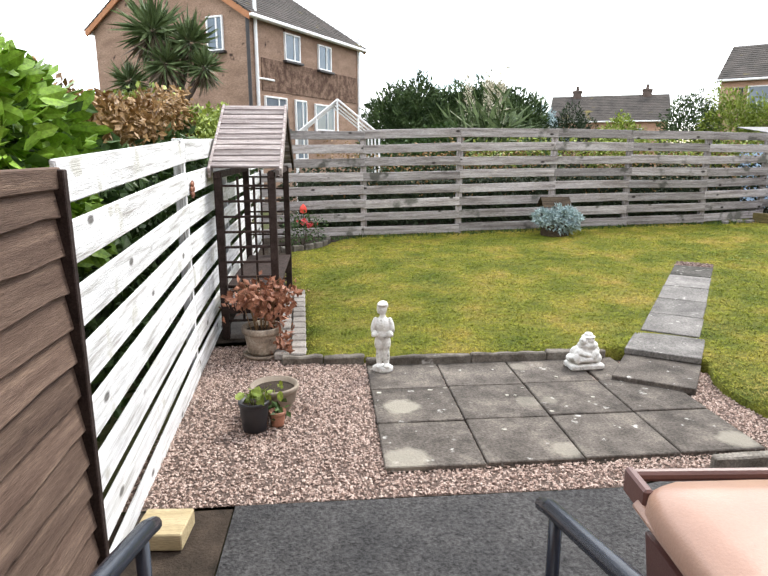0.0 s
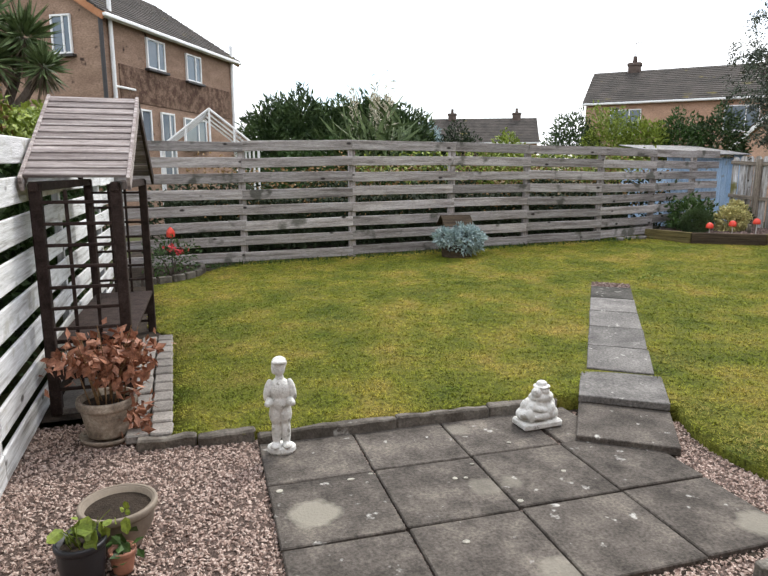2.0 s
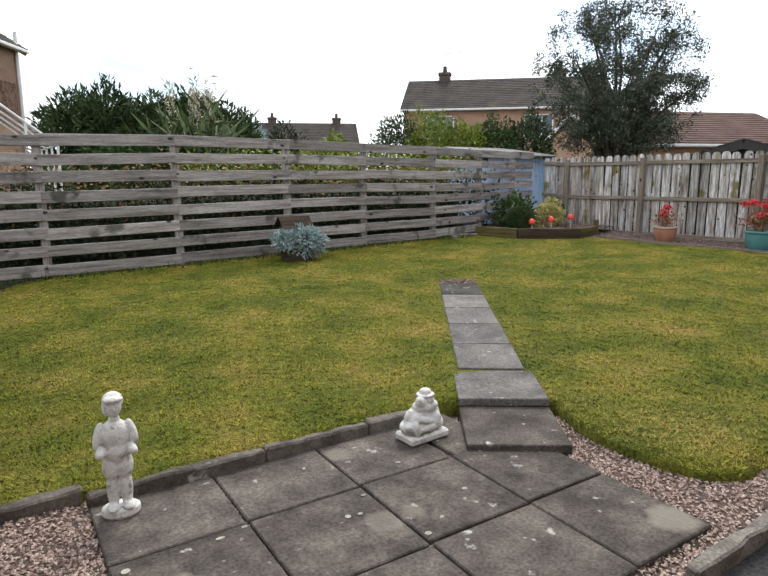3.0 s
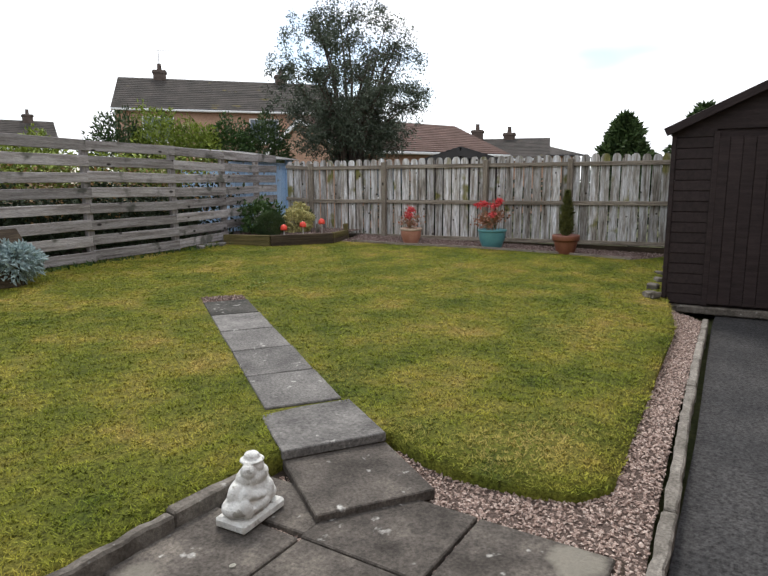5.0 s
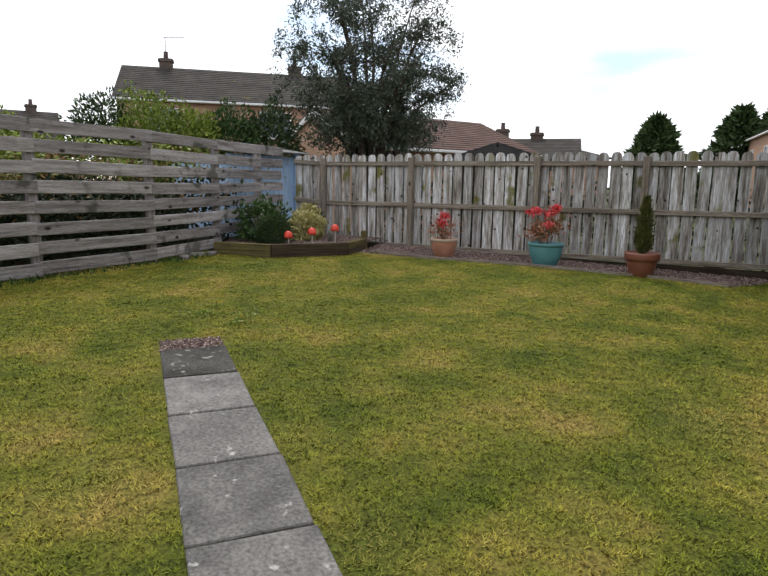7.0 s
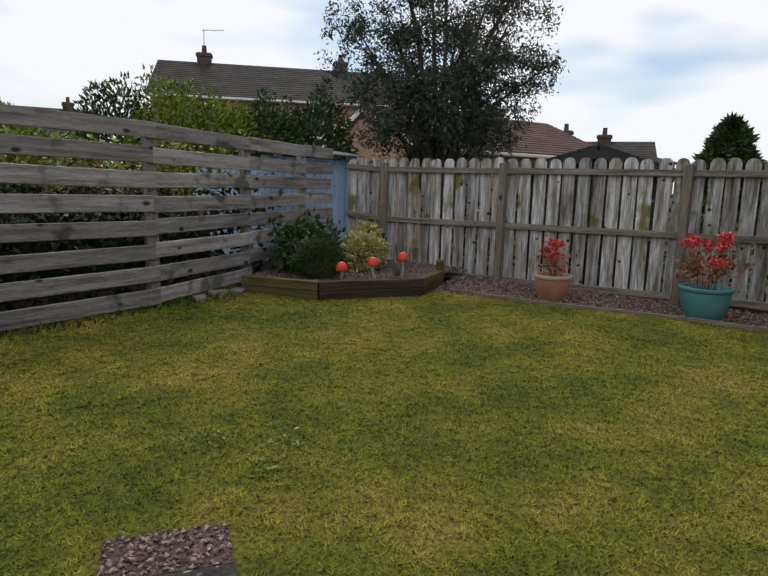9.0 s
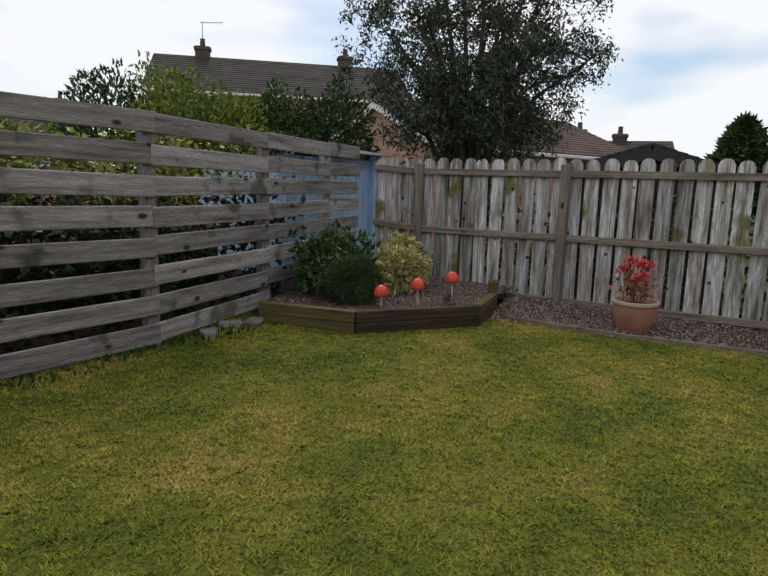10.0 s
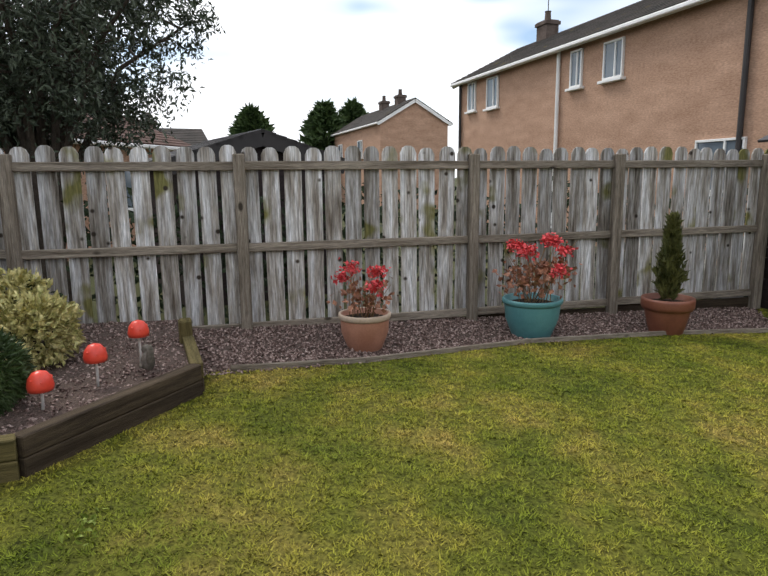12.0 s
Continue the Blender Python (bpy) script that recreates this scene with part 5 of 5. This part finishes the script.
for x, y, z, r in heads:
    d = rng.normal(size=(230, 3)) + np.array([0, 0, 0.25])
    d /= np.linalg.norm(d, axis=1, keepdims=True)
    leaves("frond", np.array([x, y, z]) + d * 0.06, r * 0.78, l_palm, cab, 0.05, 0.0, d * 4)
    d[:, 2] = -abs(d[:, 2]) - 0.5
    leaves("dead_frond", np.array([x, y, z - 0.05]) + d[:60] * 0.05, r * 0.8, l_dead, cab, 0.05, 0.6, d[:60] * 3)
hdp = shrub("cordyline", -2.6, 9.6, 1.2, (0.5, 0.4, 0.5), 120, 0.55, l_rust, "reddish spiky cordyline beyond the fence", None, 0.1, 0.06, 0, False, 0.1, "shrub", 3)
box("trunk", (0.12, 0.12, 1.9), pose(0, 0, -0.3), m_bark, hdp, 0.02)


# ---- the big tree ----
def big_tree(x, y):
    o = empty("tree", x, y, 0)
    centre, radii = Vector((0, 0, 3.95)), Vector((2.1, 2.1, 2.25))
    bm = bmesh.new()
    tips = []
    tube(bm, [(0, 0, -0.1), (0.02, 0, 0.5), (0, 0, 1.0)], [0.22, 0.18, 0.16], 12)
    for i in range(22):
        a = i * 2.4
        up = 0.15 + 0.85 * ((i * 7) % 22) / 22
        d = Vector((math.cos(a) * math.sqrt(1 - up * up * 0.9), math.sin(a) * math.sqrt(1 - up * up * 0.9), up * 1.5 - 0.55))
        e = centre + Vector((d.x * radii.x, d.y * radii.y, d.z * radii.z)) * rng.uniform(0.8, 0.98)
        m1 = Vector((e.x * 0.22, e.y * 0.22, 0.9 + (e.z - 0.9) * 0.38))
        m2 = Vector((e.x * 0.55, e.y * 0.55, 0.9 + (e.z - 0.9) * 0.74)) + Vector(rng.normal(size=3).tolist()) * 0.08
        tube(bm, [(0.06 * math.cos(a), 0.06 * math.sin(a), 0.8), m1, m2, e], [0.075, 0.05, 0.03, 0.008], 7)
        for j in range(13):
            f = rng.uniform(0.15, 1.0)
            s = m1.lerp(m2, f * 2) if f < 0.5 else m2.lerp(e, f * 2 - 1)
            b = s + Vector((rng.normal() * 0.40, rng.normal() * 0.40, rng.uniform(-0.25, 0.42)))
            tube(bm, [s, s.lerp(b, 0.5) + Vector((0, 0, 0.05)), b], [0.018, 0.011, 0.004], 5)
            tips += [b, s.lerp(b, 0.6)]
        tips.append(e)
    ob_of("trunk", bm, m_bark, o)
    tips = np.array([list(t) for t in tips])
    rel = (tips - np.array(centre)) / np.array(radii)
    far = np.maximum(np.linalg.norm(rel, axis=1, keepdims=True), 1.0)
    tips = np.array(centre) + rel / far * np.array(radii)
    skin = rng.normal(size=(260, 3))
    skin /= np.linalg.norm(skin, axis=1, keepdims=True)
    skin = skin * rng.uniform(0.72, 0.98, (260, 1)) * (1 + 0.07 * np.sin(7 * skin[:, :1] + 5 * skin[:, 2:])) * np.array(radii) + np.array(centre)
    tips = np.concatenate([tips, skin[skin[:, 2] > 2.1]])
    low = rng.normal(size=(100, 3))
    low /= np.linalg.norm(low, axis=1, keepdims=True)
    low = low * rng.uniform(0.5, 1.0, (100, 1)) * np.array([1.65, 1.55, 0.75]) + np.array([0, 0, 2.6])
    c = np.concatenate([tips, low])
    n = 50000
    j = rng.integers(len(c), size=n)
    d = rng.normal(size=(n, 3))
    d *= (rng.random((n, 1)) ** 0.6) / np.linalg.norm(d, axis=1, keepdims=True)
    spread = rng.uniform(0.12, 0.30, len(c))[j]
    leaves("foliage", c[j] + d * spread[:, None], 0.078, l_tree, o, 0.36, 0.45)
    tagged(o, "broad grey green leafy tree behind the paling fence", "tree")


big_tree(13.35, 9.0)
for x, y, h, r in ((49.9, 9.4, 6.3, 2.9), (52.0, 4.3, 6.9, 3.4), (53.5, 2.1, 7.1, 3.4)):
    o = empty("conifer_tree", x, y, 0)
    n = 5200
    f = rng.random(n) ** 1.15
    a = rng.uniform(0, 2 * np.pi, n)
    rr = r * (1 - f ** 1.6) ** 0.75 * (0.72 + 0.28 * np.sin(f * 22 + a * 3) * np.sin(a * 5 + 2)) * rng.uniform(0.6, 1, n)
    leaves("foliage", np.stack([rr * np.cos(a), rr * np.sin(a), 0.5 + f * (h - 0.5)], 1), 0.62, l_conifer, o, 0.4, -0.3, np.stack([np.cos(a), np.sin(a), 0 * a], 1))
    bm = bmesh.new()
    tube(bm, [(0, 0, 0), (0, 0, h * 0.6)], [0.15, 0.05], 7)
    ob_of("trunk", bm, m_bark, o)
    tagged(o, "dark green conifer beyond the gardens", "tree", "distant conifers")


# ---- houses ----
def gable_house(name, x, y, rz, length, width, eave, rise, wallmat, roofmat, label, trim=m_trim, over=0.25, chimneys=(), windows=(), end_windows=(), pipes=(), z0=-0.1, verge=None):
    """A house with its front along +x from the origin corner, the body lying to +y, the ridge along x.
    windows: (x, z0, width, height) on the front; end_windows: (y, z0, width, height) on the x=0 gable."""
    o = empty(name, x, y, 0, rz)
    bm = bmesh.new()
    pr = [(0, z0), (width, z0), (width, eave), (width / 2, eave + rise), (0, eave)]
    a = [bm.verts.new((0, yy, zz)) for yy, zz in pr]
    b = [bm.verts.new((length, yy, zz)) for yy, zz in pr]
    bm.faces.new(a[::-1]), bm.faces.new(b)
    for i in range(5):
        bm.faces.new((a[i], a[(i + 1) % 5], b[(i + 1) % 5], b[i]))
    bmesh.ops.recalc_face_normals(bm, faces=bm.faces)
    ob_of("wall", bm, wallmat, o)
    half = math.hypot(width / 2 + over, rise * (width / 2 + over) / (width / 2))
    ang = math.degrees(math.atan2(rise, width / 2))
    rows = max(8, int(half / 0.24))
    for s in (0, 1):
        bm = bmesh.new()
        for k in range(rows):
            f = (k + 0.5) / rows
            yy = (-over + (width / 2 + over) * f) if s == 0 else (width + over - (width / 2 + over) * f)
            zz = eave + rise - (1 - f) * rise * (width / 2 + over) / (width / 2) + 0.07
            bx(bm, (length + 0.3, half / rows + 0.06, 0.045), pose(length / 2, yy, zz, (ang - 4) * (1 if s == 0 else -1), 0, 0))
        ob_of("roof", bm, roofmat, o)
    drop = rise * over / (width / 2)
    for yy in (-over, width + over):
        box("gutter", (length + 0.3, 0.10, 0.10), pose(length / 2, yy - 0.02 * (1 if yy < 0 else -1), eave - drop + 0.0), trim, o, 0.02)
        box("fascia", (length + 0.2, 0.03, 0.16), pose(length / 2, yy + 0.06 * (1 if yy < 0 else -1), eave - drop + 0.02), trim, o)
    for xx in (-0.12, length + 0.12):
        for s in (0, 1):
            yy = (-over + width / 2) / 2 if s == 0 else (width + over + width / 2) / 2
            box("bargeboard", (0.05, half, 0.2), pose(xx, yy, eave + rise / 2 - drop / 2 - 0.04, ang * (1 if s == 0 else -1), 0, 0), verge or trim, o)
    for cx, cy, h in chimneys:
        bm = bmesh.new()
        bx(bm, (0.62, 0.5, h + 1.0), pose(cx, cy, eave + rise - 0.5 + h / 2), 0.01)
        bx(bm, (0.72, 0.6, 0.12), pose(cx, cy, eave + rise + h - 0.1), 0.01)
        lathe(bm, [(0.12, eave + rise + h), (0.1, eave + rise + h + 0.3), (0.12, eave + rise + h + 0.33)], 10, Matrix.Translation((cx, cy, 0)))
        ob_of("chimney", bm, m_chimney, o)
    for end, group in ((0, windows), (1, end_windows)):
        for u, zz, w, h in group:
            m = pose(u + w / 2, -0.02, zz + h / 2) if end == 0 else pose(-0.02, u + w / 2, zz + h / 2, 0, 0, -90)
            win = new("window")
            win.parent, win.matrix_basis = o, m
            bm = bmesh.new()
            bx(bm, (w - 0.06, 0.03, h - 0.06), pose(0, 0.0, 0))
            ob_of("pane", bm, m_glass, win)
            bm = bmesh.new()
            for sx in (-w / 2, 0.12 * w, w / 2):
                bx(bm, (0.05, 0.07, h), pose(sx, -0.015, 0), 0.006)
            for sz in (-h / 2, h / 2):
                bx(bm, (w + 0.05, 0.07, 0.05), pose(0, -0.015, sz), 0.006)
            ob_of("frame", bm, m_trim, win)
            bm = bmesh.new()
            bx(bm, (w + 0.2, 0.16, 0.07), pose(0, -0.05, -h / 2 - 0.07), 0.008)
            ob_of("sill", bm, m_dark if name == "house" else m_trim, win)
    for u, pm in pipes:
        bm = bmesh.new()
        tube(bm, [(u, -0.07, 0), (u, -0.07, eave + (0.4 if pm is m_trim and name == "house" else -0.1))], [0.055, 0.055], 8)
        ob_of("downpipe", bm, pm, o)
    tagged(o, label, "house")
    return o


RZA = math.degrees(math.atan2(0.868, 0.497))
ha = gable_house("house", -2.55, 16.0, RZA, 7.15, 6.05, 5.72, 1.9, m_housebrick, m_roof, "brown brick two storey house with a grey tiled roof", m_trim, 0.25,
                 ((3.4, 3.0, 0.55),), ((1.93, 4.62, 0.85, 0.78), (4.0, 4.56, 0.85, 0.78), (0.75, 2.5, 1.15, 0.9), (2.45, 1.5, 0.65, 1.9), (3.7, 2.5, 1.3, 0.85)), ((0.83, 4.7, 0.55, 0.92),), ((0.35, m_trim), (-0.03, m_dark), (7.0, m_trim)), verge=m_orangetrim)
bm = bmesh.new()
bx(bm, (6.2, 0.03, 0.95), pose(3.75, -0.012, 4.05), 0.01)
ob_of("render_band", bm, m_peb, ha)
bm = bmesh.new()
tube(bm, [(0.35, -0.08, 3.9), (1.2, -0.08, 3.9)], [0.03, 0.03], 6)
ob_of("downpipe", bm, m_trim, ha)
gable_house("terrace_house", 18.6, 26.2, math.degrees(math.atan2(-0.67, 0.74)), 10.5, 6.6, 5.15, 1.75, m_orangebrick, m_roof, "brick house with a brown tiled roof and chimneys", m_trim, 0.25,
            ((1.9, 3.3, 0.5), (8.2, 3.3, 0.5)), ((1.2, 3.6, 1.4, 1.1), (6.2, 3.6, 1.4, 1.1)), (), ((9.6, m_trim),))
gable_house("bungalow", 16.4, 43.2, math.degrees(math.atan2(-3.35, 7.4)), 8.1, 5.5, 4.0, 1.75, m_orangebrick, m_roof, "distant house with a mossy brown roof and chimneys", m_trim, 0.3, ((1.7, 2.7, 0.5), (6.7, 2.7, 0.5)), ((1.0, 2.2, 1.4, 1.1), (5.0, 2.2, 1.4, 1.1)))
hd = gable_house("brick_house", 28.8, 0.0, math.degrees(math.atan2(-0.19, -0.982)), 14.6, 4.8, 5.25, 1.2, m_orangebrick, m_roof, "orange brown brick house with white windows and a tiled roof", m_trim, 0.3,
                 ((1.95, 2.4, 0.62),), ((0.74, 4.1, 0.55, 0.95), (2.2, 4.05, 0.75, 0.95), (7.0, 4.08, 0.46, 0.9), (8.38, 4.08, 0.68, 0.85), (11.5, 1.4, 1.15, 1.0)), (), ((6.45, m_trim), (0.12, m_dark), (12.55, m_dark)))
gable_house("gable_house", 50.5, 3.7, math.degrees(math.atan2(-2.05, -10.2)), 10.4, 4.1, 4.85, 1.2, m_orangebrick, m_roof, "distant gabled brick house with white bargeboards", m_trim, 0.2, ((5.2, 2.0, 0.5), (8.2, 2.0, 0.5)), ((1.2, 3.0, 1.0, 1.0), (6.0, 3.0, 1.0, 1.0)))
gable_house("tiled_bungalow", 17.8, 12.27, math.degrees(math.atan2(-0.366, 0.93)), 7.8, 6.3, 2.72, 1.28, m_orangebrick, m_redroof, "bungalow with a brown red tiled roof", m_trim, 0.25, (), ((1.0, 1.0, 1.4, 1.1), (4.4, 1.0, 1.4, 1.1)))
gable_house("far_house", 30.26, 14.93, math.degrees(math.atan2(-0.954, 0.30)), 5.5, 6.0, 2.8, 1.1, m_orangebrick, m_roof, "distant low house with two chimneys", m_trim, 0.3, ((1.6, 3.0, 0.6), (3.4, 3.0, 0.4)), ((2, 1.2, 1.4, 1.1),))
hip = empty("hipped_house", 45.6, 15.4, 0, -64)
bm = bmesh.new()
bx(bm, (7.4, 6.4, 3.6), pose(0, 3.2, 1.8))
ob_of("wall", bm, m_orangebrick, hip)
bm = bmesh.new()
low = [bm.verts.new(p) for p in ((-4, -0.3, 3.55), (4, -0.3, 3.55), (4, 6.7, 3.55), (-4, 6.7, 3.55))]
peak = [bm.verts.new(p) for p in ((-0.4, 3.2, 4.75), (0.4, 3.2, 4.75))]
for f in ((low[0], low[1], peak[1], peak[0]), (low[2], low[3], peak[0], peak[1]), (low[1], low[2], peak[1]), (low[3], low[0], peak[0]), (low[3], low[2], low[1], low[0])):
    bm.faces.new(f)
ob_of("roof", bm, m_roof, hip)
box("gutter", (8.0, 0.1, 0.12), pose(0, -0.32, 3.5), m_dark, hip, 0.02)
tagged(hip, "distant house with a hipped dark tiled roof", "house")


def aerial(x, y, z, rz):
    """A thin mast with a boom and short rods."""
    o = empty("aerial", x, y, z, rz)
    bm = bmesh.new()
    tube(bm, [(0, 0, -0.4), (0, 0, 0.95)], [0.018, 0.014], 6)
    ob_of("mast", bm, m_dark, o)
    bm = bmesh.new()
    tube(bm, [(-0.1, 0, 0.9), (0.9, 0, 0.98)], [0.012, 0.012], 6)
    for k in range(6):
        tube(bm, [(0.1 + 0.14 * k, -0.16, 0.92), (0.1 + 0.14 * k, 0.16, 0.92)], [0.008, 0.008], 4)
    ob_of("boom", bm, m_dark, o)
    tagged(o, "thin television aerial on a chimney", "aerial", "aerials on chimneys")


aerial(22.22, 27.37, 7.5, -40)
aerial(27.34, -2.73, 7.3, 200)


# small outbuildings behind the fences
bs = empty("blue_shed", 9.5, 9.5, 0)
tagged(bs, "faded blue timber shed with a pale sheet roof", "shed")
for k in range(13):
    box("board", (0.145, 0.022, 1.85), pose(0.075 + 0.15 * k, 0, 1.07), m_blueshed, bs, 0.003)
box("body", (1.95, 1.5, 1.8), pose(1.0, 0.78, 1.02), m_blueshed, bs)
box("corner_post", (0.14, 0.1, 1.95), pose(1.86, -0.06, 1.1), m_blueshed, bs, 0.006)
for k in range(9):
    box("roof_sheet", (0.235, 1.8, 0.02), pose(-0.02 + 0.24 * k, 0.62, 2.19, 8, 0, 0), m_felt, bs, 0.006)
ds = gable_house("dark_outbuilding", 17.0, 8.75, -157, 3.0, 2.3, 1.98, 0.36, m_shed, m_dark, "dark timber outbuilding with a low felt roof", m_dark, 0.15)
gh = empty("greenhouse", -0.05, 10.9, 0, 2)
tagged(gh, "aluminium framed glass greenhouse beyond the fence", "greenhouse")
bm = bmesh.new()
W2, H0, H1, LN = 0.92, 2.15, 2.88, 2.4
for yy in (0, 0.8, 1.6, 2.4):
    for pp in (((-W2, yy, 0), (-W2, yy, H0)), ((W2, yy, 0), (W2, yy, H0)), ((-W2, yy, H0), (0, yy, H1)), ((W2, yy, H0), (0, yy, H1))):
        tube(bm, pp, [0.022, 0.022], 6)
for pp in (((-W2, 0, H0), (-W2, LN, H0)), ((W2, 0, H0), (W2, LN, H0)), ((0, 0, H1), (0, LN, H1)), ((-W2, 0, H0), (W2, 0, H0)), ((-W2 / 2, 0, H0), (-W2 / 2, 0, 2.5)), ((W2 / 2, 0, H0), (W2 / 2, 0, 2.5)), ((0, 0, H0), (0, 0, H1))):
    tube(bm, pp, [0.02, 0.02], 6)
ob_of("frame", bm, m_trim, gh)
m_pane = bpy.data.materials.new("clear pane")
m_pane.use_nodes = True
pb = m_pane.node_tree.nodes["Principled BSDF"]
pb.inputs["Transmission Weight"].default_value, pb.inputs["Roughness"].default_value, pb.inputs["IOR"].default_value = 1.0, 0.02, 1.2
for s in (1, -1):
    bm = bmesh.new()
    bx(bm, (0.006, LN, math.hypot(W2, H1 - H0)), pose(s * W2 / 2, LN / 2, (H0 + H1) / 2, 0, -s * math.degrees(math.atan2(W2, H1 - H0)), 0))
    g = ob_of("pane", bm, m_pane, gh)
    g.visible_shadow = False
# a lamp post above the far gardens
lp = empty("lamp_post", 11.0, 13.4, 0)
bm = bmesh.new()
tube(bm, [(0, 0, 0), (0, 0, 3.0), (0, 0, 3.42)], [0.045, 0.04, 0.04], 8)
ob_of("pole", bm, m_dark, lp)
bm = bmesh.new()
bx(bm, (0.3, 0.1, 0.06), pose(-0.1, 0, 3.42), 0.015)
ob_of("lamp_head", bm, m_dark, lp)
tagged(lp, "thin grey street lamp beyond the gardens", "street lamp")

for x, y in ((7.76, 6.81), (5.39, 4.92), (5.42, 5.39), (5.65, 5.04)):
    wd = leaves("clover_patch", rng.normal(size=(70, 3)) * np.array([0.07, 0.05, 0.008]) + np.array([x, y, lawn_z(x, y) + 0.015]), 0.035, l_lime, None, 0.5)
    tagged(wd, "small weed patch in the lawn", "weed", kind="stuff")
